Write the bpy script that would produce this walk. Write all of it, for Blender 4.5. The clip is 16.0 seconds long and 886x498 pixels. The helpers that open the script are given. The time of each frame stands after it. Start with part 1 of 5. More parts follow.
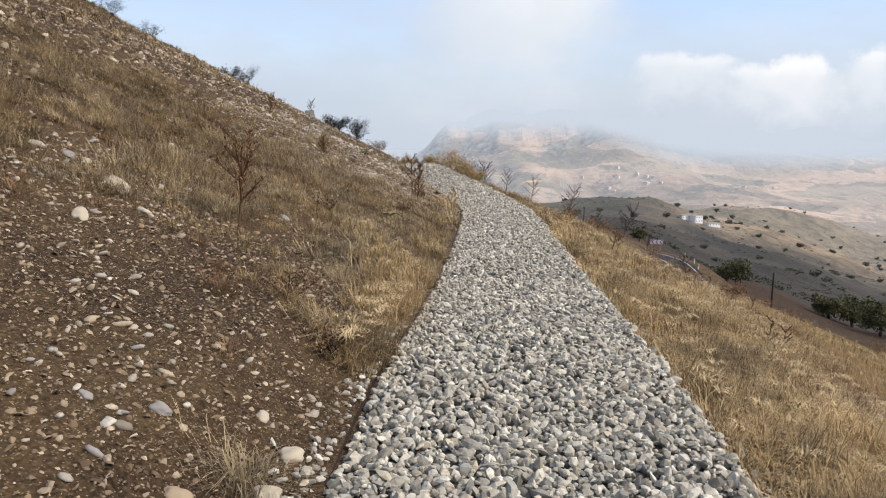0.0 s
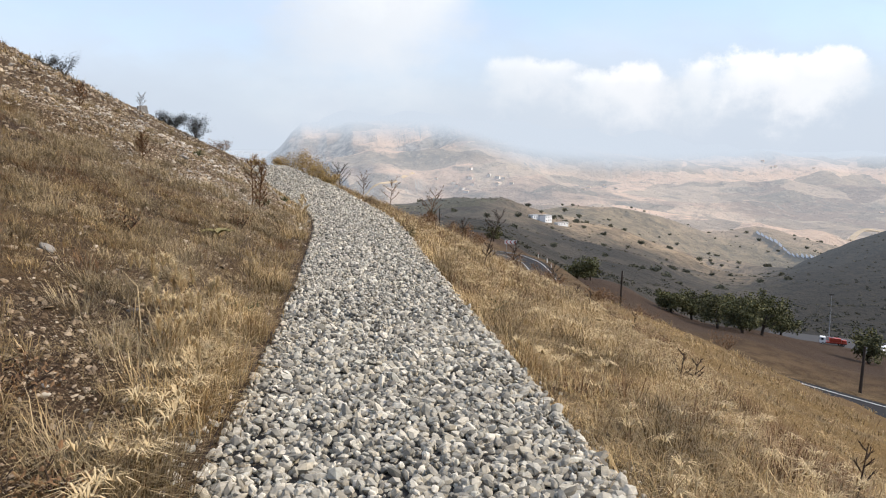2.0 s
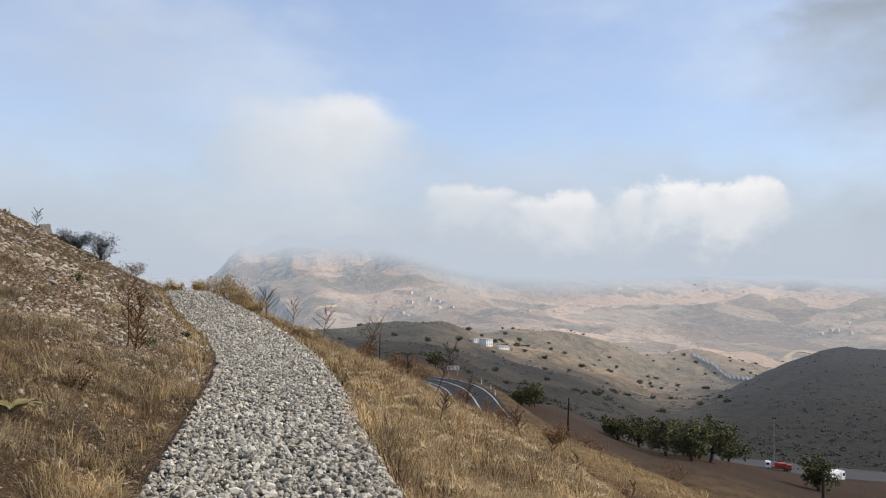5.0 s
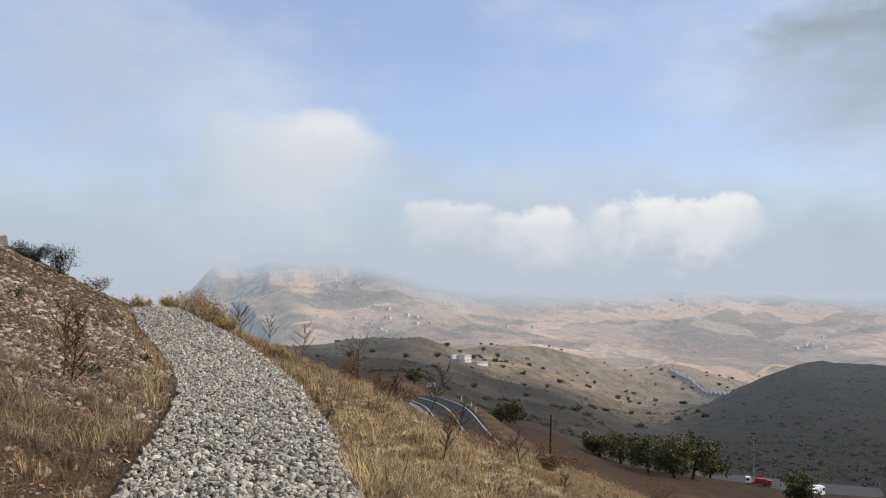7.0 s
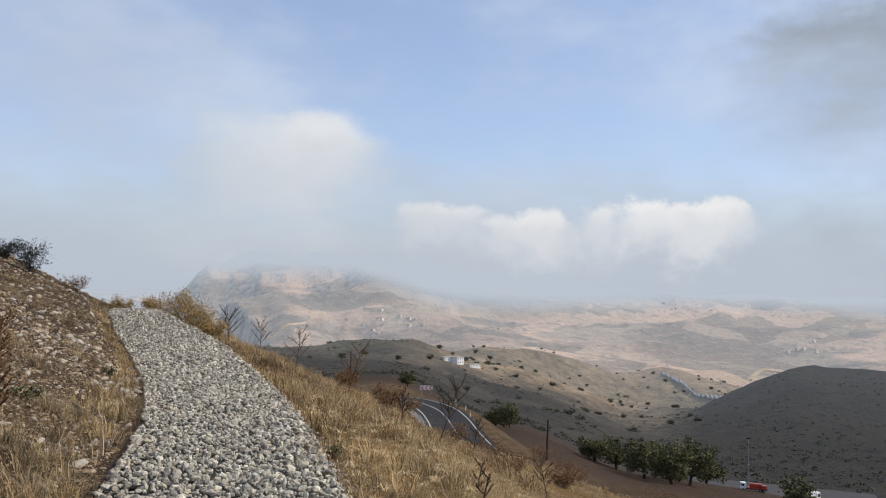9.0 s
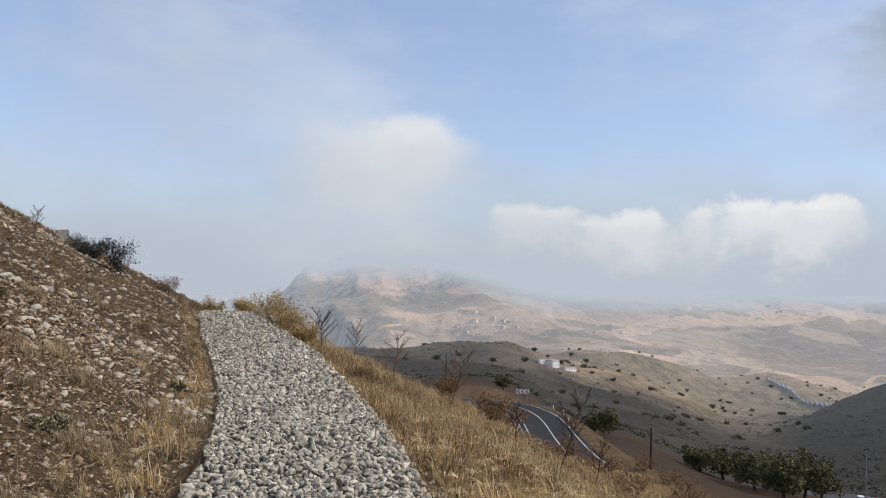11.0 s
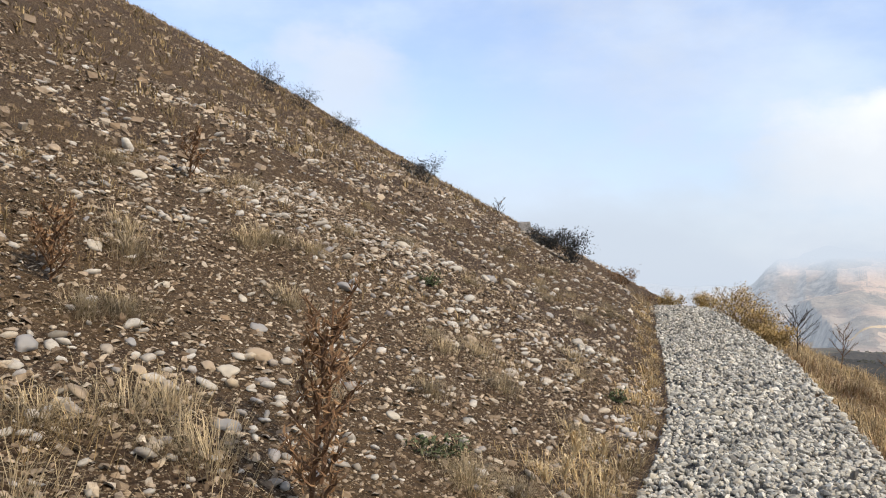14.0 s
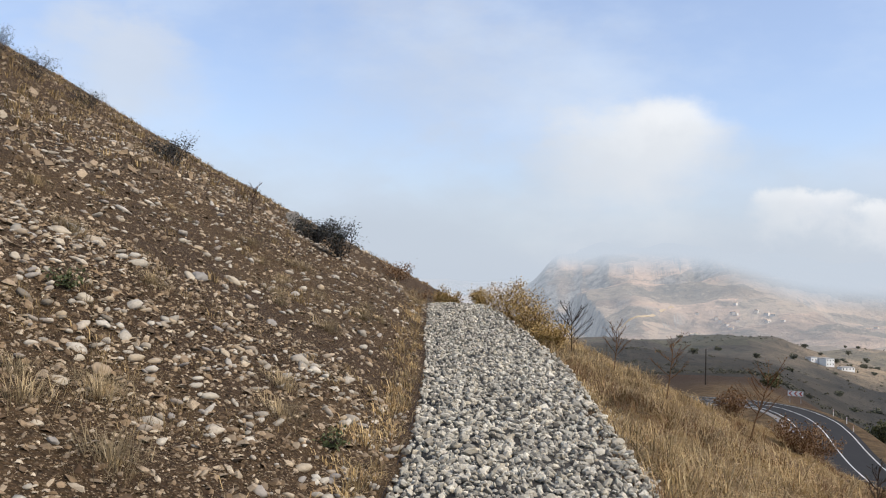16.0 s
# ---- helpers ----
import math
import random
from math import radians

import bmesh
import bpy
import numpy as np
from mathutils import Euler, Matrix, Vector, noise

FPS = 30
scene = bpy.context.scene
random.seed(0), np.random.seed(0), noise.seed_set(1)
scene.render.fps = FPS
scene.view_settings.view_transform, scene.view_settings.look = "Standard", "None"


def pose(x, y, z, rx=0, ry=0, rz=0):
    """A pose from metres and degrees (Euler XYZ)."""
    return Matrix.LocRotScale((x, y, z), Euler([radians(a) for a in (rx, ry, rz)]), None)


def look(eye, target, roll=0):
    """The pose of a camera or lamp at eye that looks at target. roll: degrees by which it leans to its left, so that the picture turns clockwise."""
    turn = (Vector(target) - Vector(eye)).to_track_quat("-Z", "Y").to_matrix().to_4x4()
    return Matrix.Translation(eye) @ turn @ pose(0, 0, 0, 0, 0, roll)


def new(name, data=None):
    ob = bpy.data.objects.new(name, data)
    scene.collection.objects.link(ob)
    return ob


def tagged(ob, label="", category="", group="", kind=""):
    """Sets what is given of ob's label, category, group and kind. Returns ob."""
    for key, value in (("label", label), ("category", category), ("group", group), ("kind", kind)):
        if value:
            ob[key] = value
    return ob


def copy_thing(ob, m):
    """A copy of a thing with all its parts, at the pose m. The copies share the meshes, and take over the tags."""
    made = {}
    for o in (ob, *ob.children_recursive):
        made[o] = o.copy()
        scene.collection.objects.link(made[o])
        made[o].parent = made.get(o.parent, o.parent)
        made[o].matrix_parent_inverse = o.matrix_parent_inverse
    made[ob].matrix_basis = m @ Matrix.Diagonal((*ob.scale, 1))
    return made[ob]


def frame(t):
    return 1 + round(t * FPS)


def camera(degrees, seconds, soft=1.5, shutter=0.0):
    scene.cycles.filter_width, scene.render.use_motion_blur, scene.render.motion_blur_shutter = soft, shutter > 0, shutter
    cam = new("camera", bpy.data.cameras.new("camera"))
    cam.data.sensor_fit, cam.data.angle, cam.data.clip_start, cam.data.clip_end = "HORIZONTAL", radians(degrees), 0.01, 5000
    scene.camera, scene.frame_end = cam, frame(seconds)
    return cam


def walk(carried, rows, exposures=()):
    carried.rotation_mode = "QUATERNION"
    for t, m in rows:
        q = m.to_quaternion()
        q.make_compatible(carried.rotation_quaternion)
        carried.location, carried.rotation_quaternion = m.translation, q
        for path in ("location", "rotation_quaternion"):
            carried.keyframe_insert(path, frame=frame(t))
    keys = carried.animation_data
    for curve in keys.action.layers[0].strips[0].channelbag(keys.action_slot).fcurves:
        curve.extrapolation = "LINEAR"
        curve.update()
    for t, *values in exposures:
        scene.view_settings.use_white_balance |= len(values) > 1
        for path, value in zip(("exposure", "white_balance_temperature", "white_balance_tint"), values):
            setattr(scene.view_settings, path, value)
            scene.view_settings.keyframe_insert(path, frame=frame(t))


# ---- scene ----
cam = camera(56.6, 16.0, soft=1.1)
PATH = [
    (0, (0.069, 0.198, 1.496), (0.05, 2.182, 1.242), 0.4),
    (0.5, (0.112, 0.786, 1.492), (0.224, 2.766, 1.237), 0.6),
    (1, (0.145, 1.339, 1.489), (0.341, 3.313, 1.237), 0.5),
    (1.5, (0.201, 1.929, 1.486), (0.475, 3.895, 1.235), 0.7),
    (2, (0.171, 2.461, 1.473), (0.499, 4.419, 1.225), 0.7),
    (2.5, (0.259, 3.02, 1.46), (0.616, 4.975, 1.238), 0.8),
    (3, (0.306, 3.566, 1.455), (0.683, 5.524, 1.304), 0.9),
    (3.5, (0.419, 4.104, 1.433), (0.817, 6.062, 1.353), 0.8),
    (4, (0.541, 4.685, 1.445), (0.968, 6.639, 1.42), 0.8),
    (4.5, (0.624, 5.276, 1.448), (1.075, 7.224, 1.469), 0.8),
    (7, (0.813, 7.629, 1.394), (1.333, 9.558, 1.486), 0.6),
    (8, (0.835, 8.688, 1.408), (1.382, 10.609, 1.502), 1.0),
    (10.3, (1.078, 11.303, 1.348), (1.504, 13.255, 1.45), 1.0),
    (10.5, (1.062, 11.52, 1.345), (1.451, 13.479, 1.445), 1.0),
    (11, (1.109, 11.977, 1.355), (1.424, 13.95, 1.453), 1.0),
    (11.5, (1.12, 12.459, 1.392), (1.335, 14.445, 1.489), 1.2),
    (12, (0.965, 12.737, 1.401), (0.877, 14.733, 1.491), 1.4),
    (12.5, (0.978, 12.926, 1.404), (0.433, 14.849, 1.481), 1.6),
    (13, (1.01, 13.04, 1.366), (0.246, 14.887, 1.439), 1.8),
    (13.5, (1.089, 13.331, 1.285), (0.299, 15.167, 1.352), 1.7),
    (14, (1.071, 13.827, 1.347), (0.308, 15.675, 1.401), 1.8),
    (14.5, (0.99, 14.362, 1.366), (0.299, 16.238, 1.412), 1.8),
    (15, (0.963, 14.965, 1.356), (0.368, 16.873, 1.403), 1.7),
    (15.5, (1.022, 15.613, 1.347), (0.535, 17.552, 1.396), 1.6),
    (16, (1.166, 16.191, 1.367), (0.88, 18.17, 1.425), 1.5),
]
walk(cam, [(t, look(eye, target, roll)) for t, eye, target, roll in PATH],
     [(0.0, 0.06), (1.2, 0.14), (2.3, 0.16), (3.2, -0.02), (4.5, -0.16), (7.0, -0.24), (8.0, -0.26), (11.0, -0.28), (12.0, -0.12), (13.2, 0.2), (14.2, 0.15), (15.2, 0.05), (16.0, -0.05)])

# ---- world and sun ----
SUN_AZ, SUN_EL = 105.0, 42.0   # degrees clockwise from +y, and above the horizon
world = bpy.data.worlds.new("sky")
scene.world = world
world.use_nodes = True


class Nodes:
    """A small helper to write node trees in short lines."""

    def __init__(self, tree):
        self.t = tree

    def add(self, kind, **inputs):
        n = self.t.nodes.new(kind)
        for k, v in inputs.items():
            key = int(k[1:]) if k[0] == "i" and k[1:].isdigit() else k.replace("_", " ")
            self.put(n.inputs[key], v)
        return n

    def put(self, socket, v):
        if isinstance(v, bpy.types.NodeSocket):
            self.t.links.new(v, socket)
        elif isinstance(v, bpy.types.Node):
            self.t.links.new(v.outputs[0], socket)
        else:
            socket.default_value = v

    def math(self, op, a, b=0.0, c=0.0, clamp=False):
        n = self.t.nodes.new("ShaderNodeMath")
        n.operation, n.use_clamp = op, clamp
        for s, v in zip(n.inputs, (a, b, c)):
            self.put(s, v)
        return n.outputs[0]

    def noise(self, vec, scale, detail=4.0, rough=0.55):
        n = self.add("ShaderNodeTexNoise", Vector=vec, Scale=scale, Detail=detail, Roughness=rough)
        return n.outputs[0]

    def band(self, v, lo, hi, a=0.0, b=1.0):
        n = self.t.nodes.new("ShaderNodeMapRange")
        n.interpolation_type = "SMOOTHSTEP"
        for s, x in zip(n.inputs, (v, lo, hi, a, b)):
            self.put(s, x)
        return n.outputs[0]

    def mix(self, fac, a, b, mode="MIX"):
        n = self.t.nodes.new("ShaderNodeMix")
        n.data_type, n.blend_type = "RGBA", mode
        self.put(n.inputs[0], fac)
        for s, x in ((n.inputs[6], a), (n.inputs[7], b)):
            self.put(s, x if not isinstance(x, tuple) else (*x, 1.0))
        return n.outputs[2]


def sky_world():
    n = Nodes(world.node_tree)
    sky = n.t.nodes.new("ShaderNodeTexSky")
    sky.sky_type, sky.sun_disc = "NISHITA", False
    sky.sun_elevation, sky.sun_rotation = radians(SUN_EL), radians(SUN_AZ)
    sky.air_density, sky.dust_density, sky.ozone_density = 1.0, 0.7, 3.0
    base = n.mix(1.0, sky.outputs[0], (SKY_STRENGTH * 1.06, SKY_STRENGTH, SKY_STRENGTH * 1.06), "MULTIPLY")
    way = n.add("ShaderNodeTexCoord").outputs["Generated"]
    xyz = n.add("ShaderNodeSeparateXYZ", Vector=way)
    az = n.math("MULTIPLY", n.math("ARCTAN2", xyz.outputs[0], xyz.outputs[1]), 57.2958)
    el = n.math("MULTIPLY", n.math("ARCSINE", xyz.outputs[2]), 57.2958)
    # thin high haze all over, torn into soft streaks
    soft = n.add("ShaderNodeMapping", Vector=way, Scale=(1.0, 1.0, 2.2)).outputs[0]
    veil = n.band(n.noise(soft, 3.2, 6.0, 0.55), 0.40, 0.74, 0.30, 0.85)
    col = n.mix(veil, base, (0.70, 0.81, 0.98))
    # the fog bank above the horizon
    wob = n.math("MULTIPLY", n.math("SUBTRACT", n.noise(soft, 5.0, 5.0), 0.5), 9.0)
    low = n.band(n.math("ADD", el, wob), 1.5, 11.0, 0.95, 0.0)
    col = n.mix(low, col, (0.575, 0.645, 0.745))
    # single clouds: azimuth, elevation, half widths, brightness, cover, softness of the rim; they fray out downwards
    billow = n.math("SUBTRACT", n.noise(way, 19.0, 10.0, 0.62), 0.5)
    drift = n.math("SUBTRACT", n.noise(soft, 7.0, 6.0, 0.55), 0.5)
    for a, e, wa, we, tone, cover, rim in CLOUDS:
        da = n.math("DIVIDE", n.math("SUBTRACT", az, a), wa)
        de = n.math("DIVIDE", n.math("SUBTRACT", el, e), we)
        de = n.math("MAXIMUM", de, n.math("MULTIPLY", de, 0.42))
        d2 = n.math("ADD", n.math("MULTIPLY", da, da), n.math("MULTIPLY", de, de))
        warp = n.math("ADD", n.math("MULTIPLY", billow, 2.3 if rim < 0.6 else 0.7), n.math("MULTIPLY", drift, 1.4 if rim < 0.65 else 2.2))
        low_soft = n.math("ADD", n.band(de, -0.5, 0.5, 0.9, 0.0), 1.0)
        body = n.band(n.math("ADD", n.math("SQRT", d2), warp), n.math("SUBTRACT", 1.0, n.math("MULTIPLY", low_soft, rim)), n.math("ADD", 0.65, n.math("MULTIPLY", low_soft, 0.45)), min(1.0, cover * 1.12), 0.0)
        base = tuple(0.6 * c + 0.4 * g for c, g in zip(tone, (0.60, 0.66, 0.74)))
        col = n.mix(body, col, n.mix(n.band(n.math("ADD", de, n.math("MULTIPLY", billow, 1.2)), -0.45, 0.5), base, tone))
    out = n.t.nodes["World Output"]
    bg = n.t.nodes["Background"]
    n.put(bg.inputs[0], col)
    n.t.links.new(bg.outputs[0], out.inputs[0])


SKY_STRENGTH = 0.185
CLOUDS = [
    (4.0, 8.4, 12.0, 3.6, (0.64, 0.69, 0.77), 0.65, 0.95),
    (3.5, 9.4, 6.5, 3.0, (0.88, 0.91, 0.95), 0.75, 0.7),
    (7.5, 10.2, 4.0, 2.2, (0.95, 0.97, 1.0), 0.75, 0.6),
    (20.0, 3.0, 13.0, 2.2, (0.67, 0.72, 0.79), 0.7, 0.95),
    (14.2, 5.1, 2.2, 1.0, (0.86, 0.89, 0.93), 0.75, 0.55),
    (17.0, 5.2, 2.0, 0.9, (0.90, 0.92, 0.96), 0.8, 0.5),
    (19.6, 4.4, 1.8, 0.9, (0.92, 0.94, 0.97), 0.75, 0.5),
    (22.2, 4.3, 2.2, 1.4, (0.97, 0.97, 0.99), 0.85, 0.5),
    (26.6, 5.0, 1.7, 1.2, (0.92, 0.94, 0.97), 0.85, 0.45),
    (29.4, 5.3, 2.1, 1.3, (1.02, 1.02, 1.03), 0.95, 0.4),
    (31.8, 4.8, 2.0, 1.2, (0.98, 0.98, 1.0), 0.9, 0.45),
    (34.0, 5.3, 2.2, 1.2, (1.02, 1.02, 1.03), 0.95, 0.4),
    (44.0, 15.0, 9.0, 5.0, (0.38, 0.43, 0.51), 0.9, 0.95),
    (-30.0, 13.0, 6.0, 5.0, (0.74, 0.78, 0.84), 0.6, 0.8),
    (-8.0, 16.0, 13.0, 4.0, (0.62, 0.68, 0.80), 0.6, 0.95),
]
sky_world()
sun = new("sun", bpy.data.lights.new("sun", "SUN"))
sun.data.energy, sun.data.angle, sun.data.color = 3.6, radians(2.5), (1.0, 0.90, 0.76)
sun.matrix_world = look((0, 0, 0), (-math.sin(radians(SUN_AZ)) * math.cos(radians(SUN_EL)),
                                    -math.cos(radians(SUN_AZ)) * math.cos(radians(SUN_EL)), -math.sin(radians(SUN_EL))))

# ---- materials ----
def material(name):
    m = bpy.data.materials.new(name)
    m.use_nodes = True
    n = Nodes(m.node_tree)
    return m, n, n.t.nodes["Principled BSDF"]


def bump(n, bsdf, height, strength, dist):
    b = n.add("ShaderNodeBump", Height=height, Strength=strength, Distance=dist)
    n.put(bsdf.inputs["Normal"], b.outputs[0])


def plain(name, color, rough=0.8, metal=0.0, vary=0.25, scale=30.0, bumpy=0.3, dist=0.004):
    """Paint, metal, bark and the like: one colour with grain and stains at two scales."""
    m, n, b = material(name)
    pos = n.add("ShaderNodeTexCoord").outputs["Object"]
    fine, broad = n.noise(pos, scale), n.noise(pos, scale * 0.13)
    dark = tuple(c * (1 - vary) for c in color)
    light = tuple(min(1.0, c * (1 + vary)) for c in color)
    col = n.mix(n.math("ADD", n.math("MULTIPLY", fine, 0.6), n.math("MULTIPLY", broad, 0.4)), dark, light)
    n.put(b.inputs["Base Color"], col)
    b.inputs["Roughness"].default_value, b.inputs["Metallic"].default_value = rough, metal
    b.inputs["Specular IOR Level"].default_value = 0.5 if rough < 0.6 else 0.15
    bump(n, b, fine, bumpy, dist)
    return m


def pieces(name, colors, rough=0.85, island=True, scale=60.0, spots=0.25, patch=0.0, patch_scale=2.6, tint=(1.25, 1.2, 1.1)):
    """Stones, blades and leaves: each piece takes its own colour out of a ramp; patch: how far whole clumps differ."""
    m, n, b = material(name)
    if island:
        rnd = n.add("ShaderNodeNewGeometry").outputs["Random Per Island"]
    else:
        rnd = n.add("ShaderNodeObjectInfo").outputs["Random"]
    ramp = n.add("ShaderNodeValToRGB", Fac=rnd)
    el = ramp.color_ramp.elements
    while len(el) < len(colors):
        el.new(0.5)
    for i, c in enumerate(colors):
        el[i].position = i / (len(colors) - 1)
        el[i].color = (*c, 1)
    pos = n.add("ShaderNodeNewGeometry").outputs["Position"]
    grain = n.noise(pos, scale, 3.0)
    col = n.mix(n.band(grain, 0.35, 0.7, 0.0, spots), ramp.outputs[0], tuple(c * 0.5 for c in colors[0]))
    if patch:
        where = n.noise(pos, patch_scale, 3.0, 0.6)
        lift = n.mix(n.band(where, 0.36, 0.64), tuple(1 - patch for _ in range(3)), tuple(1 + patch * (t - 0.55) for t in tint))
        col = n.mix(1.0, col, lift, "MULTIPLY")
    n.put(b.inputs["Base Color"], col)
    b.inputs["Roughness"].default_value = rough
    b.inputs["Specular IOR Level"].default_value = 0.25
    bump(n, b, grain, 0.3, 0.004)
    return m


def ground_material():
    """Stony brown soil on the hill, straw-coloured turf below the path and along its edge."""
    m, n, b = material("dry_ground")
    pos = n.add("ShaderNodeNewGeometry").outputs["Position"]
    p = n.add("ShaderNodeSeparateXYZ", Vector=pos)
    fine, mid, broad = n.noise(pos, 38.0, 5.0, 0.65), n.noise(pos, 6.0, 5.0), n.noise(pos, 0.35, 5.0)
    soil = n.mix(n.band(fine, 0.3, 0.7), (0.022, 0.0135, 0.008), (0.112, 0.071, 0.041))
    small = n.add("ShaderNodeTexVoronoi", Vector=pos, Scale=75.0)
    tone = n.add("ShaderNodeSeparateColor", Color=small.outputs["Color"])
    soil = n.mix(n.math("MULTIPLY", n.band(small.outputs["Distance"], 0.28, 0.36, 1.0, 0.0), n.band(tone.outputs[0], 0.45, 0.6, 0.0, 0.9)), soil,
                 n.mix(tone.outputs[1], (0.12, 0.08, 0.045), (0.44, 0.34, 0.22)))
    grit = n.add("ShaderNodeTexVoronoi", Vector=pos, Scale=26.0)
    soil = n.mix(n.band(grit.outputs["Distance"], 0.10, 0.30, 0.4, 0.0), soil, (0.25, 0.19, 0.125))
    straw = n.mix(mid, (0.10, 0.06, 0.025), (0.30, 0.195, 0.08))
    straw = n.mix(n.band(broad, 0.45, 0.7), straw, (0.17, 0.11, 0.055))
    below = n.band(n.math("ADD", p.outputs[0], n.math("MULTIPLY", n.math("SUBTRACT", mid, 0.5), 1.5)), 1.6, 2.6)
    turf = n.band(n.math("ADD", broad, n.math("MULTIPLY", mid, 0.3)), 0.55, 0.80)
    near = n.band(p.outputs[1], 15.0, 19.0, 0.45, 0.2)
    left = n.mix(n.math("MULTIPLY", turf, near), soil, straw)
    col = n.mix(below, left, straw)
    dull = n.band(p.outputs[2], -5.0, -15.0, 0.0, 0.8)
    away0 = n.mix(n.band(n.noise(pos, 0.5, 5.0, 0.65), 0.35, 0.65), (0.050, 0.032, 0.018), (0.17, 0.115, 0.062))
    col = n.mix(dull, col, away0)
    # farther down: ploughed brown field and grey-olive scrub
    away = n.math("SQRT", n.math("ADD", n.math("MULTIPLY", p.outputs[0], p.outputs[0]), n.math("MULTIPLY", p.outputs[1], p.outputs[1])))
    wide = n.noise(pos, 0.03, 5.0)
    field = n.mix(wide, (0.038, 0.024, 0.015), (0.085, 0.056, 0.036))
    col = n.mix(n.math("MULTIPLY", n.band(away, 95.0, 130.0), n.band(p.outputs[2], -23.5, -20.5, 1.0, 0.15)), col, field)
    n.put(b.inputs["Base Color"], col)
    b.inputs["Roughness"].default_value = 0.95
    b.inputs["Specular IOR Level"].default_value = 0.1
    bump(n, b, n.math("ADD", fine, n.math("MULTIPLY", grit.outputs["Distance"], -0.8)), 1.0, 0.04)
    return m


def distance_material():
    """The valley and the mountains behind it, a backdrop that fades into bright fog and haze painted on as emission."""
    m, n, b = material("hazy_distance")
    pos = n.add("ShaderNodeNewGeometry").outputs["Position"]
    p = n.add("ShaderNodeSeparateXYZ", Vector=pos)
    away = n.add("ShaderNodeVectorMath", i0=pos)
    away.operation = "LENGTH"
    r = away.outputs["Value"]
    big, mid, fine = n.noise(pos, 0.0022, 6.0, 0.6), n.noise(pos, 0.009, 6.0, 0.62), n.noise(pos, 0.05, 6.0, 0.68)
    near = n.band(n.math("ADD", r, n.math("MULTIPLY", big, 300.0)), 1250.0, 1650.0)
    warped = n.add("ShaderNodeVectorMath", i0=pos, i1=n.add("ShaderNodeVectorMath", i0=n.add("ShaderNodeTexNoise", Vector=pos, Scale=0.006, Detail=4.0).outputs["Color"], i1=(160.0, 160.0, 0.0)).outputs[0])
    warped.inputs[1].links[0].from_node.operation = "MULTIPLY"
    plots = n.add("ShaderNodeTexVoronoi", Vector=warped.outputs[0], Scale=0.0075)
    plot = n.add("ShaderNodeSeparateColor", Color=plots.outputs["Color"])
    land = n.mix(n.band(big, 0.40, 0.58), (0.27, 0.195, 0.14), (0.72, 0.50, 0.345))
    land = n.mix(n.band(plot.outputs[0], 0.45, 0.7, 0.0, 0.7), land, (0.21, 0.18, 0.13))
    land = n.mix(n.band(plot.outputs[1], 0.7, 0.8, 0.0, 0.6), land, (0.58, 0.44, 0.31))
    land = n.mix(n.band(mid, 0.50, 0.64, 0.0, 0.6), land, (0.13, 0.125, 0.10))
    land = n.mix(n.band(fine, 0.52, 0.66, 0.0, 0.35), land, (0.64, 0.50, 0.38))
    # the bare grey rock of the gorge wall
    steep = n.add("ShaderNodeSeparateXYZ", Vector=n.add("ShaderNodeNewGeometry").outputs["True Normal"]).outputs[2]
    streak = n.noise(n.add("ShaderNodeMapping", Vector=pos, Scale=(1.0, 1.0, 0.22)).outputs[0], 0.035, 6.0, 0.65)
    land = n.mix(n.math("MULTIPLY", n.band(steep, 0.80, 0.92, 0.9, 0.0), n.band(r, 1400.0, 1600.0)), land, n.mix(n.band(streak, 0.35, 0.62), (0.10, 0.095, 0.09), (0.42, 0.38, 0.33)))
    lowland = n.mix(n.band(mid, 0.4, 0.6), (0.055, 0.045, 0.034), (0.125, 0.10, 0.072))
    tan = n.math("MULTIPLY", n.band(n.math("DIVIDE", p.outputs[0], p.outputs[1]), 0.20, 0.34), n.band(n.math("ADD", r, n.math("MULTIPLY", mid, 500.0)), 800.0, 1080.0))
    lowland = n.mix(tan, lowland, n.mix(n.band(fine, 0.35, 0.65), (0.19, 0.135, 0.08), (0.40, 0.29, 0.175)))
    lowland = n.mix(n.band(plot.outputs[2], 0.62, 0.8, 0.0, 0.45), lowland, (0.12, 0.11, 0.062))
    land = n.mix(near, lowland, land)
    land = n.mix(n.band(n.noise(pos, 0.03, 6.0, 0.7), 0.54, 0.66, 0.0, 0.45), land, (0.06, 0.06, 0.045))
    # scrubby knoll and gully before it, dark: cloud shadow painted into the knoll's colour
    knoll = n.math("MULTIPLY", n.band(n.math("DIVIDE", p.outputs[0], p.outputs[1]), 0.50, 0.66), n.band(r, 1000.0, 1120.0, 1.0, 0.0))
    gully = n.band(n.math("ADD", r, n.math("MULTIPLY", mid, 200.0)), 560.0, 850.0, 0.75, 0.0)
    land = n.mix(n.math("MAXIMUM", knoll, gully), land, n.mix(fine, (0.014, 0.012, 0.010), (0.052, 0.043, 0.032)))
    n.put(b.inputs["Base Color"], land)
    b.inputs["Roughness"].default_value = 1.0
    b.inputs["Specular IOR Level"].default_value = 0.0
    bump(n, b, n.math("ADD", mid, n.math("MULTIPLY", fine, 0.4)), 0.9, 28.0)
    # aerial haze painted over the land as emission, thicker with distance
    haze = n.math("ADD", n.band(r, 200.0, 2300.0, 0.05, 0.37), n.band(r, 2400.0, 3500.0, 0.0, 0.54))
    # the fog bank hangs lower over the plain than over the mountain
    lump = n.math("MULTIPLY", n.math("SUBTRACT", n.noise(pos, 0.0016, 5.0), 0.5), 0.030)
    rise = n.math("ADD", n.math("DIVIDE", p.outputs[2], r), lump)
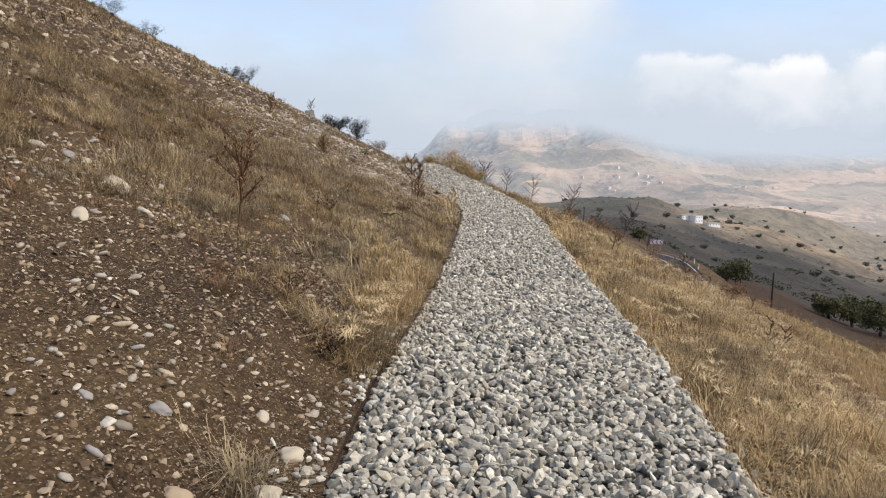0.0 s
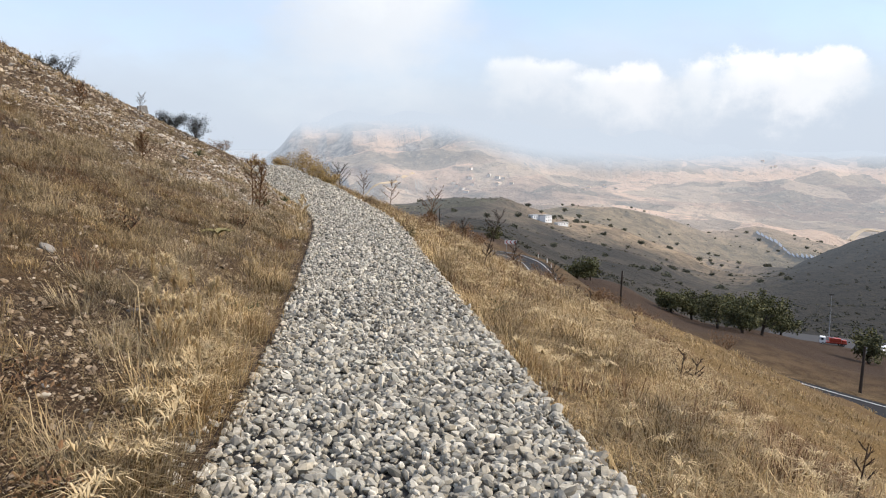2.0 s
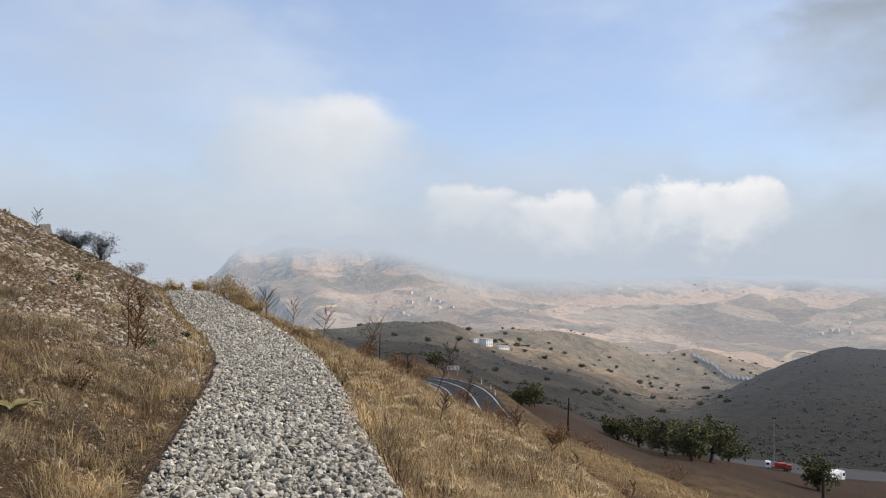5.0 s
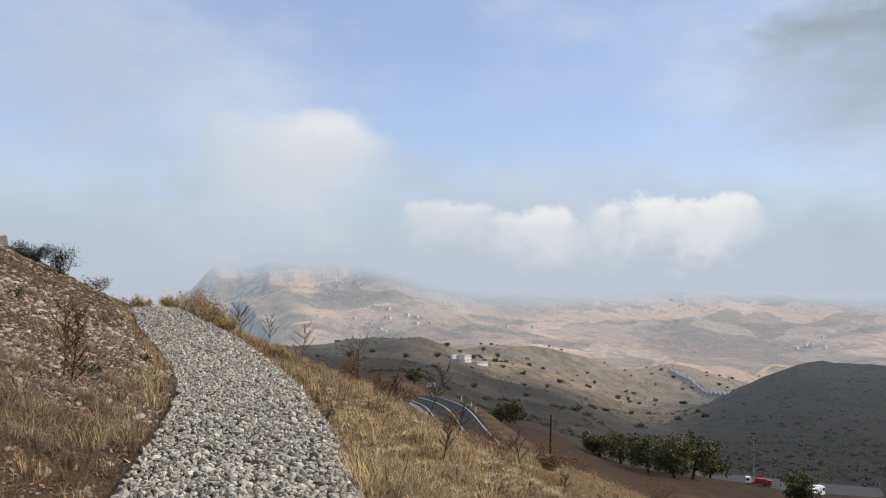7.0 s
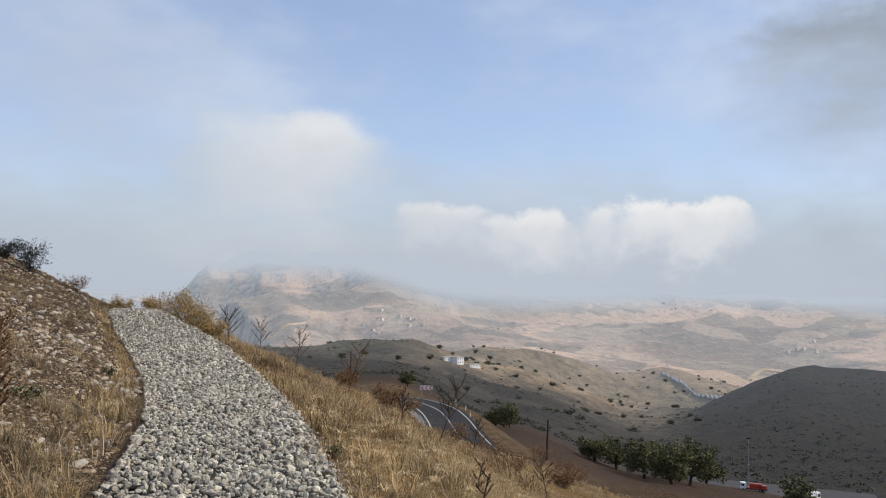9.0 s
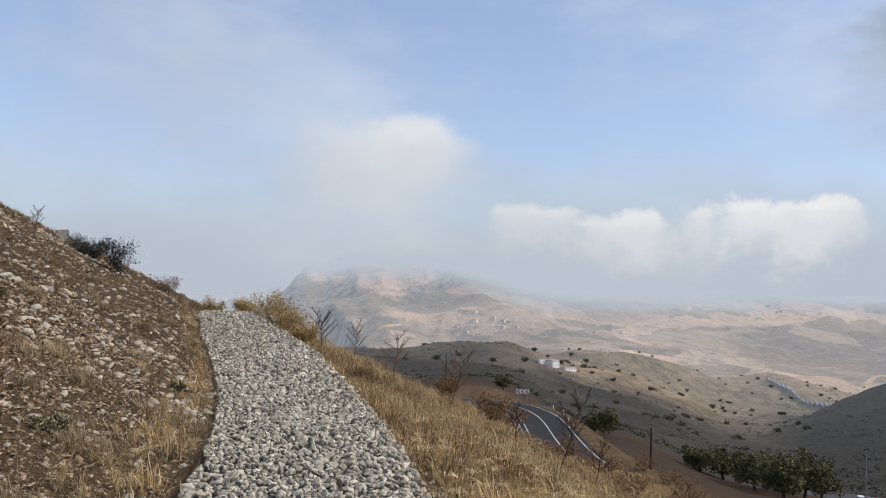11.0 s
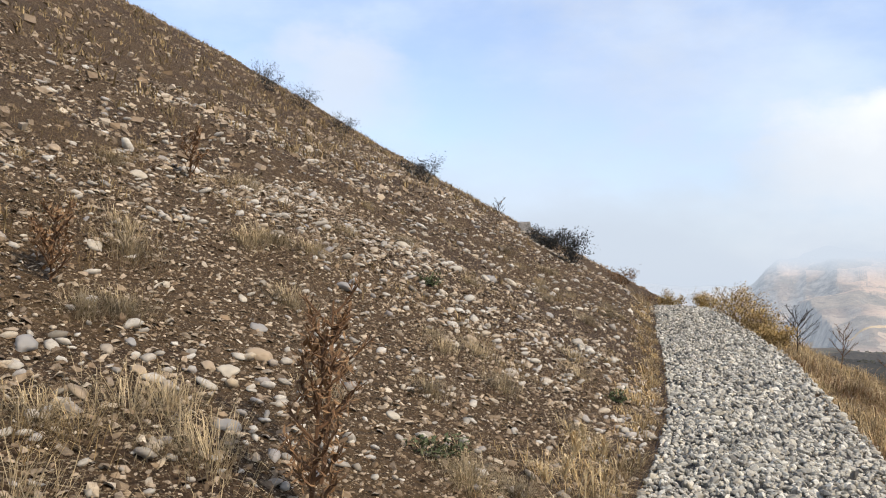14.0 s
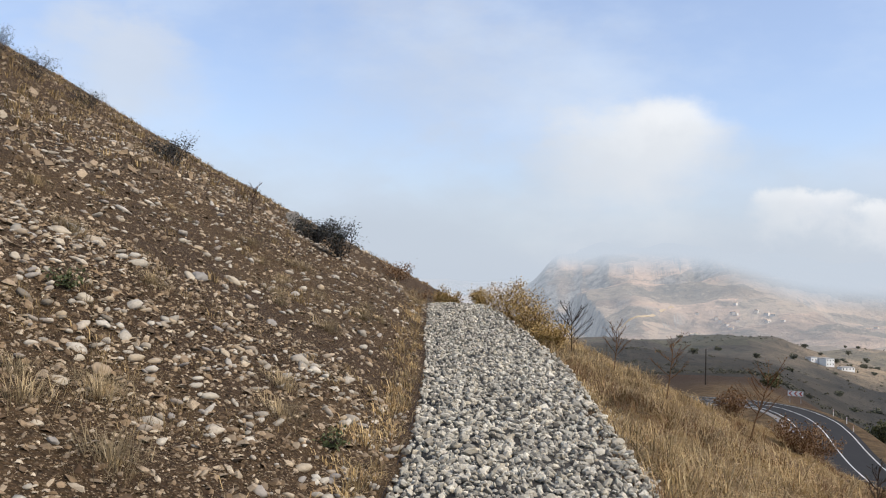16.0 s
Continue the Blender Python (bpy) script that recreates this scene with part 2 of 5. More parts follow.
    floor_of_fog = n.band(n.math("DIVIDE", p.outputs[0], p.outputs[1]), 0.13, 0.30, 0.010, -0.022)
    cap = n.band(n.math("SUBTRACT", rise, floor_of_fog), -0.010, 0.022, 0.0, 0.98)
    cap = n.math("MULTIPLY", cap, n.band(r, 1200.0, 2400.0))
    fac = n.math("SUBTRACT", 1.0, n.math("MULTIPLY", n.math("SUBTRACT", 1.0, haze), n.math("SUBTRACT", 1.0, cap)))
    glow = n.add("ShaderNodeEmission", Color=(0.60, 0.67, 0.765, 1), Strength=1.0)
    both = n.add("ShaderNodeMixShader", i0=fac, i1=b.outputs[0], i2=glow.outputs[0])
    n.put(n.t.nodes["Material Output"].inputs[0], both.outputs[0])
    return m


GRAVEL = [(0.14, 0.126, 0.103), (0.44, 0.395, 0.31), (0.21, 0.195, 0.16), (0.66, 0.59, 0.465), (0.31, 0.285, 0.23), (0.74, 0.67, 0.54), (0.15, 0.14, 0.115), (0.54, 0.465, 0.34), (0.37, 0.35, 0.29), (0.72, 0.66, 0.53)]
ROCKS = [(0.10, 0.062, 0.034), (0.33, 0.235, 0.14), (0.18, 0.125, 0.076), (0.55, 0.43, 0.29), (0.13, 0.086, 0.048), (0.28, 0.19, 0.108), (0.43, 0.335, 0.23), (0.11, 0.072, 0.04), (0.65, 0.54, 0.39)]
STRAW = [(0.22, 0.135, 0.055), (0.46, 0.325, 0.15), (0.33, 0.225, 0.10), (0.62, 0.475, 0.26), (0.20, 0.115, 0.048), (0.52, 0.38, 0.19)]
DRY = [(0.12, 0.08, 0.038), (0.35, 0.245, 0.115), (0.21, 0.145, 0.07), (0.48, 0.35, 0.175), (0.085, 0.056, 0.028)]
MAT = {
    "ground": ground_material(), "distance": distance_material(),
    "gravel": pieces("washed_gravel", GRAVEL), "gravel_single": pieces("washed_gravel_single", GRAVEL, island=False),
    "rock": pieces("hill_pebbles", ROCKS), "rock_single": pieces("hill_rock", ROCKS[1:4] + ROCKS[3:], island=False, scale=25.0),
    "cobble": pieces("pale_cobbles", [(0.20, 0.165, 0.12), (0.48, 0.42, 0.33), (0.32, 0.28, 0.22), (0.62, 0.55, 0.44), (0.28, 0.25, 0.22), (0.44, 0.34, 0.22), (0.55, 0.50, 0.42)]),
    "straw": pieces("golden_straw", STRAW, 0.7, spots=0.1, patch=0.5, patch_scale=1.4), "dry": pieces("dry_grass", DRY, 0.8, spots=0.1, patch=0.55, patch_scale=2.4),
    "bed": plain("gravel_bed", (0.055, 0.05, 0.044), 0.95, vary=0.5, scale=45.0, bumpy=0.8, dist=0.02),
    "edging": plain("rusty_edging", (0.032, 0.021, 0.015), 0.8, vary=0.4),
    "asphalt": plain("asphalt", (0.036, 0.035, 0.035), 1.0, vary=0.3, scale=1.2),
    "line": plain("road_paint", (0.60, 0.60, 0.58), 0.7, vary=0.12, scale=3.0),
    "shoulder": plain("road_shoulder", (0.22, 0.20, 0.18), 0.95, vary=0.3, scale=1.5),
}

# ---- shape of the land ----
def lattice(ix, iy, seed):
    h = (ix.astype(np.int64) * 374761393 + iy.astype(np.int64) * 668265263 + seed * 1442695041) & 0x7FFFFFFF
    h = ((h ^ (h >> 13)) * 1274126177) & 0x7FFFFFFF
    return ((h ^ (h >> 16)) & 0xFFFF) / 65535.0


def vnoise(x, y, seed):
    ix, iy = np.floor(x), np.floor(y)
    fx, fy = x - ix, y - iy
    fx, fy = fx * fx * (3 - 2 * fx), fy * fy * (3 - 2 * fy)
    a, b = lattice(ix, iy, seed), lattice(ix + 1, iy, seed)
    c, d = lattice(ix, iy + 1, seed), lattice(ix + 1, iy + 1, seed)
    return (a + (b - a) * fx) * (1 - fy) + (c + (d - c) * fx) * fy - 0.5


def fbm(x, y, size, octaves=4, seed=1, ridged=False):
    total, amp = np.zeros_like(x), 1.0
    for o in range(octaves):
        v = vnoise(x / size + 17.3 * o, y / size - 9.1 * o, seed + o)
        total += amp * ((0.25 - np.abs(v)) if ridged else v)
        size, amp = size * 0.5, amp * 0.5
    return total


def step(v, lo, hi):
    t = np.clip((v - lo) / (hi - lo), 0, 1)
    return t * t * (3 - 2 * t)


PY = [-30, -4, 3.5, 5, 8.7, 13, 16, 18, 20, 22, 24, 28, 31, 35.5, 42, 60]
PL = [-0.9, -0.55, -0.46, -0.41, -0.09, 0.14, 0.27, 0.31, 0.24, 0.06, -0.18, -0.76, -1.30, -1.95, -3.4, -9.0]
PR = [0.8, 1.2, 1.33, 1.45, 1.54, 1.68, 1.80, 1.84, 1.82, 1.72, 1.57, 1.22, 0.62, -0.50, -1.9, -7.4]
PZ = [0, 0, 0, 0, 0, 0, 0, 0, 0, -0.01, 0.0, 0.10, 0.26, 0.62, 0.3, -3.0]
FINE_Y = np.arange(-30, 60, 0.25)


def gentle(values):
    v = np.interp(FINE_Y, PY, values)
    k = np.hanning(11)
    return np.convolve(np.pad(v, 5, mode="edge"), k / k.sum(), mode="valid")


EDGE_L, EDGE_R, PATH_Z = gentle(PL), gentle(PR), gentle(PZ)
edge_l = lambda y: np.interp(y, FINE_Y, EDGE_L)
edge_r = lambda y: np.interp(y, FINE_Y, EDGE_R)
path_z = lambda y: np.interp(y, FINE_Y, PATH_Z)
PATH_END = 36.0

# the road below: centre line
ROAD = [(18, 168), (28, 168.5), (34.5, 167), (38.5, 162.5), (40, 153), (39, 142), (36.6, 128), (34.9, 115.5), (34.3, 101.7), (35.6, 91), (38.2, 80), (41.5, 71), (46, 60), (52, 48), (60, 34), (72, 14)]


def smooth_line(points, each=12):
    p = np.array([points[0]] + list(points) + [points[-1]], float)
    out = []
    for i in range(1, len(p) - 2):
        for t in np.arange(0, 1, 1.0 / each):
            out.append(0.5 * ((2 * p[i]) + (p[i + 1] - p[i - 1]) * t + (2 * p[i - 1] - 5 * p[i] + 4 * p[i + 1] - p[i + 2]) * t * t + (3 * p[i] - p[i - 1] - 3 * p[i + 1] + p[i + 2]) * t ** 3))
    return np.array(out + [p[-2]])


ROAD_LINE = smooth_line(ROAD)
ROAD_Z = -20.0
HILL_X, HILL_Y, HILL_R = -187.75, 18.0, 188.0
# the country beyond: how far above or below the level it is seen, by bearing and distance
BEARINGS = [-40, -3.4, 0.2, 3, 12, 20, 30, 40, 60]
RANGES = [60, 110, 170, 240, 480, 880, 1250, 1600, 2100, 3000, 4200]
RISE = [[-25, -14, -10, -9, -8, -6, -5.5, -5, -3.2, -1.0, -0.4],
        [-24, -14, -9.5, -8, -7, -5.6, -5.5, -5.2, -4.6, -2.8, -0.8],
        [-22, -13, -8.8, -7, -6, -4.9, -5.3, -4.9, -2.4, -0.3, -0.4],
        [-22, -13, -8.6, -6.6, -5.8, -4.7, -5.3, -4.9, -1.8, 1.0, -0.4],
        [-20, -11.5, -7.1, -6.1, -5.9, -4.5, -5.3, -5.3, -2.2, 1.1, -0.4],
        [-20, -11.4, -9.4, -9.2, -8.4, -5.6, -4.9, -5.3, -3.7, -0.5, -0.4],
        [-20, -12.9, -12.0, -12.4, -10.4, -8.6, -5.9, -5.5, -3.7, -1.5, -0.4],
        [-22, -14.5, -13.2, -12.5, -9.8, -5.5, -7.4, -5.9, -3.9, -1.7, -0.4],
        [-24, -14, -13, -12, -9.0, -5.9, -7.4, -6.0, -4.0, -1.8, -0.4]]


def height(x, y):
    # the hill, a broad cone cut by the path
    d = HILL_R - np.hypot(x - HILL_X, y - HILL_Y)
    up = np.maximum(d, 0)
    dn = np.maximum(-d, 0)
    hill = up * (0.42 + 0.095 * (1 - np.exp(-up / 6.0))) - dn * 0.422 - 0.010 * np.maximum(dn - 14, 0)
    hill += 0.42 * np.exp(-((x - 5.2) / 2.8) ** 2 - ((y - 37.0) / 8.0) ** 2)   # a shoulder of the slope below the bend
    hill += 0.6 * np.exp(-((x - 21.0) / 7.5) ** 2) * (1 - step(y, 40, 62)) * step(y, 2, 14)   # a low bank above the nearer road
    hill = np.where(hill > 34, 34 + (hill - 34) * np.exp(-np.maximum(hill - 34, 0) / 40), hill)
    hill += fbm(x, y, 3.1, 4, 3) * 0.22 * step(np.abs(d), 0.3, 3) + fbm(x, y, 14, 3, 9) * 0.7 * step(np.abs(d), 2, 14)
    # the bench of the path
    l, r, pz = edge_l(y), edge_r(y), path_z(y)
    left, right = step(l - x, 0.0, 0.7), step(x - r, 0.4, 9.5)
    verge = pz - 0.36 * np.maximum(x - r, 0) - 0.12 * step(x - r, 0, 0.25)
    bench = np.where(x < (l + r) / 2, pz + (hill - pz) * left + 0.05 * step(l - x, 0, 0.15) * (1 - left), verge + (hill - verge) * right + fbm(x, y, 1.6, 3, 15) * 0.22 * step(x - r, 0.2, 1.2))
    on = 1 - step(y, 37.0, 44.0)
    near = hill + (bench - hill) * on
    # far country
    rr = np.hypot(x - 1, y - 10)
    az = np.degrees(np.arctan2(x - 1, y - 10))
    table = np.tan(np.radians(np.array(RISE)))
    lr = np.log(np.clip(rr, 60, 4200))
    rows = np.array([np.interp(lr, np.log(RANGES), t) for t in table])
    az = np.clip(az, BEARINGS[0], BEARINGS[-1] - 1e-6)
    i = np.clip(np.searchsorted(BEARINGS, az, side="right") - 1, 0, len(BEARINGS) - 2)
    b = np.array(BEARINGS, float)
    f = (az - b[i]) / (b[i + 1] - b[i])
    f = f * f * (3 - 2 * f)
    flat = rows.reshape(len(BEARINGS), -1)
    k = np.arange(flat.shape[1])
    ii, ff = i.ravel(), f.ravel()
    slope = (flat[ii, k] * (1 - ff) + flat[ii + 1, k] * ff).reshape(x.shape)
    # the gorge wall below the mountain: a crest that comes nearer towards the right
    crest = np.interp(az, [-3.2, 0.0, 2.0, 4.6], [2750, 2420, 2000, 1600])
    drop = (1 - step(rr, crest - 130, crest)) * step(rr, 1250, 1500) * (1 - step(az, 3.8, 5.0)) * step(az, -6.0, -3.0)
    slope = slope + (np.minimum(slope, -0.084) - slope) * drop
    far = 1.4 + slope * rr
    far += fbm(x, y, 300, 4, 21, True) * 0.075 * np.clip(rr - 230, 0, 900) + fbm(x, y, 800, 4, 31, True) * 0.17 * np.clip(rr - 1300, 0, 1300) * (1 - step(rr, 3100, 3700))
    far += fbm(x, y, 75, 4, 61, True) * 9.0 * step(rr, 230, 420) * (1 - step(rr, 700, 1100))
    far += fbm(x, y, 30, 3, 41) * 1.2 * step(rr, 110, 220)
    k2 = 0.8 + 1.4 * step(rr, 80, 200)
    z = np.logaddexp(near / k2, far / k2) * k2
    z = np.where(rr < 55, near, near + (z - near) * step(rr, 55, 90))
    z = np.where((rr > 330) & (x > -20), far + (z - far) * (1 - step(rr, 330, 480)), z)
    # the road's bench
    m = (x > 10) & (x < 95) & (y > 0) & (y < 195)
    if m.any():
        px, py = x[m], y[m]
        best = np.full(px.shape, 1e9)
        for cx, cy in ROAD_LINE[::2]:
            best = np.minimum(best, (px - cx) ** 2 + (py - cy) ** 2)
        w = 1 - step(np.sqrt(best), 5.2, 13.0)
        z[m] = z[m] + (ROAD_Z - 0.06 - z[m]) * w
    return z


def at(x, y):
    return float(height(np.array([float(x)]), np.array([float(y)]))[0])


# ---- meshes ----
def raw_mesh(name, verts, tris, smooth=False):
    """A mesh out of arrays: verts (n, 3), faces (m, k) all of one size, or a list of two such arrays."""
    groups = tris if isinstance(tris, list) else [tris]
    me = bpy.data.meshes.new(name)
    me.vertices.add(len(verts))
    me.vertices.foreach_set("co", np.asarray(verts, np.float32).ravel())
    loops = np.concatenate([g.ravel() for g in groups])
    sizes = np.concatenate([np.full(len(g), g.shape[1]) for g in groups])
    me.loops.add(len(loops))
    me.loops.foreach_set("vertex_index", loops.astype(np.int32))
    me.polygons.add(len(sizes))
    me.polygons.foreach_set("loop_start", np.concatenate([[0], np.cumsum(sizes)[:-1]]).astype(np.int32))
    me.polygons.foreach_set("use_smooth", np.full(len(sizes), smooth))
    me.update(calc_edges=True)
    return me


def made(name, me, mat, parent=None, label=""):
    ob = new(name, me)
    me.materials.clear()
    me.materials.append(mat)
    if parent:
        ob.parent = parent
    return tagged(ob, label)


def part(name, bm, mat, parent=None, label="", smooth=False):
    """Links a bmesh as one mesh object under a thing or under a part."""
    me = bpy.data.meshes.new(name)
    for f in bm.faces:
        f.smooth = smooth
    bm.to_mesh(me)
    bm.free()
    return made(name, me, mat, parent, label)


def grown(start, stop, first, rate, most=1e9):
    out, s = [start], first
    sign = 1 if stop > start else -1
    while (stop - out[-1]) * sign > 0:
        out.append(out[-1] + sign * s)
        s = min(s * rate, most)
    return out[1:]


def build_land():
    xs = np.array(sorted(grown(-7, -4500, 0.16, 1.042)) + list(np.arange(-7, 9, 0.14)) + grown(9, 4300, 0.14, 1.026, 80.0))
    ys = np.array(sorted(grown(-3, -300, 0.3, 1.12)) + list(np.arange(-3, 40, 0.2)) + grown(40, 4400, 0.2, 1.026, 70.0))
    gx, gy = np.meshgrid(xs, ys)
    gz = height(gx, gy)
    verts = np.stack([gx, gy, gz], -1).reshape(-1, 3)
    ny, nx = gx.shape
    idx = np.arange(ny * nx).reshape(ny, nx)
    quads = np.stack([idx[:-1, :-1], idx[:-1, 1:], idx[1:, 1:], idx[1:, :-1]], -1).reshape(-1, 4)
    mid = verts[quads].mean(1)
    far = np.hypot(mid[:, 0], mid[:, 1]) > 250
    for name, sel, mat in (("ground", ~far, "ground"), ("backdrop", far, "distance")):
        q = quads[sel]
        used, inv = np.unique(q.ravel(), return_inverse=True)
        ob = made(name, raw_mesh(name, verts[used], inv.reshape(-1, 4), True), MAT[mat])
        tagged(ob, "stony brown hillside with dry straw-coloured grass" if name == "ground" else "hazy valley and mountains under a bank of fog", "ground" if name == "ground" else "backdrop", kind="structure")
        if name == "ground":
            land = ob
    return land


def ribbon(name, line, offs, zs, mat, parent=None, label=""):
    """A strip along a line, with cross-section offsets (to the right) and heights."""
    d = np.gradient(line, axis=0)
    d /= np.linalg.norm(d, axis=1)[:, None]
    nrm = np.stack([d[:, 1], -d[:, 0]], 1)
    k = len(offs)
    v = np.concatenate([np.concatenate([line + nrm * o, np.full((len(line), 1), z)], 1)[:, None] for o, z in zip(offs, zs)], 1).reshape(-1, 3)
    i = np.arange(len(line) * k).reshape(len(line), k)
    q = np.stack([i[:-1, :-1], i[:-1, 1:], i[1:, 1:], i[1:, :-1]], -1).reshape(-1, 4)
    return made(name, raw_mesh(name, v, q[:, ::-1]), mat, parent, label)


ground = build_land()


def build_road():
    road = ribbon("road", ROAD_LINE, [-4.3, -4.2, 4.2, 4.3], [ROAD_Z - 0.4, ROAD_Z, ROAD_Z, ROAD_Z - 0.4], MAT["asphalt"])
    tagged(road, "two-lane asphalt road bending round the hillside", "road", kind="structure")
    for off in (-3.45, 3.45):
        ribbon("edge_line", ROAD_LINE, [off - 0.075, off + 0.075], [ROAD_Z + 0.012] * 2, MAT["line"], road, "worn white edge line")
    ribbon("centre_line", ROAD_LINE, [-0.08, 0.08], [ROAD_Z + 0.012] * 2, MAT["line"], road, "white centre line")
    ribbon("shoulder", ROAD_LINE, [4.32, 4.4, 5.5, 5.6], [ROAD_Z - 0.4, ROAD_Z + 0.01, ROAD_Z + 0.03, ROAD_Z - 0.5], MAT["shoulder"], road, "pale gravel shoulder")


build_road()


# ---- the gravel path ----
def pebble_shape(rng):
    """A rounded stone: an octahedron cut once, pushed out to a lumpy ball; 18 corners, 32 faces."""
    v = [(1, 0, 0), (-1, 0, 0), (0, 1, 0), (0, -1, 0), (0, 0, 1), (0, 0, -1)]
    f0 = [(0, 2, 4), (2, 1, 4), (1, 3, 4), (3, 0, 4), (2, 0, 5), (1, 2, 5), (3, 1, 5), (0, 3, 5)]
    mids, faces = {}, []

    def mid(a, b):
        k = (min(a, b), max(a, b))
        if k not in mids:
            mids[k] = len(v)
            v.append(tuple((np.array(v[a]) + np.array(v[b])) / 2))
        return mids[k]
    for a, b, c in f0:
        ab, bc, ca = mid(a, b), mid(b, c), mid(c, a)
        faces += [(a, ab, ca), (ab, b, bc), (ca, bc, c), (ab, bc, ca)]
    p = np.array(v, float)
    p /= np.linalg.norm(p, axis=1)[:, None]
    # worn-down broken faces
    cut = rng.normal(0, 1, (9, 3))
    cut /= np.linalg.norm(cut, axis=1)[:, None]
    reach = rng.uniform(0.62, 0.95, 9)
    far = np.min(np.where(p @ cut.T > 0.05, reach / np.maximum(p @ cut.T, 0.05), 9.0), axis=1)
    p *= np.minimum(far, 1.15)[:, None] * rng.uniform(0.93, 1.05, (len(p), 1))
    return p * 0.56, np.array(faces)


def turns(rng, n, tilt):
    """n random rotations: any heading, tilted by up to about tilt radians."""
    a, bt, c = rng.uniform(0, 2 * np.pi, n), rng.normal(0, tilt, n), rng.normal(0, tilt, n)
    ca, sa, cb, sb, cc, sc = np.cos(a), np.sin(a), np.cos(bt), np.sin(bt), np.cos(c), np.sin(c)
    z, o = np.zeros(n), np.ones(n)
    rz = np.stack([np.stack([ca, -sa, z], -1), np.stack([sa, ca, z], -1), np.stack([z, z, o], -1)], 1)
    rx = np.stack([np.stack([o, z, z], -1), np.stack([z, cb, -sb], -1), np.stack([z, sb, cb], -1)], 1)
    ry = np.stack([np.stack([cc, z, sc], -1), np.stack([z, o, z], -1), np.stack([-sc, z, cc], -1)], 1)
    return rx @ ry @ rz


def nugget_shape(rng):
    """A simpler stone for farther off: 12 corners, 20 faces."""
    g = (1 + 5 ** 0.5) / 2
    p = np.array([(-1, g, 0), (1, g, 0), (-1, -g, 0), (1, -g, 0), (0, -1, g), (0, 1, g), (0, -1, -g), (0, 1, -g), (g, 0, -1), (g, 0, 1), (-g, 0, -1), (-g, 0, 1)]) * 0.263
    return p * rng.uniform(0.72, 1.16, (12, 1)), NUGGET_FACES


NUGGET_FACES = np.array([(0, 11, 5), (0, 5, 1), (0, 1, 7), (0, 7, 10), (0, 10, 11), (1, 5, 9), (5, 11, 4), (11, 10, 2), (10, 7, 6), (7, 1, 8), (3, 9, 4), (3, 4, 2), (3, 2, 6), (3, 6, 8), (3, 8, 9), (4, 9, 5), (2, 4, 11), (6, 2, 10), (8, 6, 7), (9, 8, 1)])


def scatter_stones(name, rng, x, y, z, size, flat, tilt, mat, parent=None, label="", near=True):
    """Many stones in one mesh."""
    shapes = [pebble_shape(rng) if near else nugget_shape(rng) for _ in range(20)]
    n = len(x)
    kind = rng.integers(0, 20, n)
    rot = turns(rng, n, tilt)
    scale = np.stack([size * rng.uniform(0.85, 1.6, n), size * rng.uniform(0.65, 1.0, n), size * flat * rng.uniform(0.8, 1.2, n)], -1)
    base = np.stack([s[0] for s in shapes])[kind]
    v = np.einsum("nij,nkj->nki", rot, base * scale[:, None, :]) + np.stack([x, y, z], -1)[:, None, :]
    f = shapes[0][1][None] + (np.arange(n) * base.shape[1])[:, None, None]
    return made(name, raw_mesh(name, v.reshape(-1, 3), f.reshape(-1, 3), False), mat, parent, label)


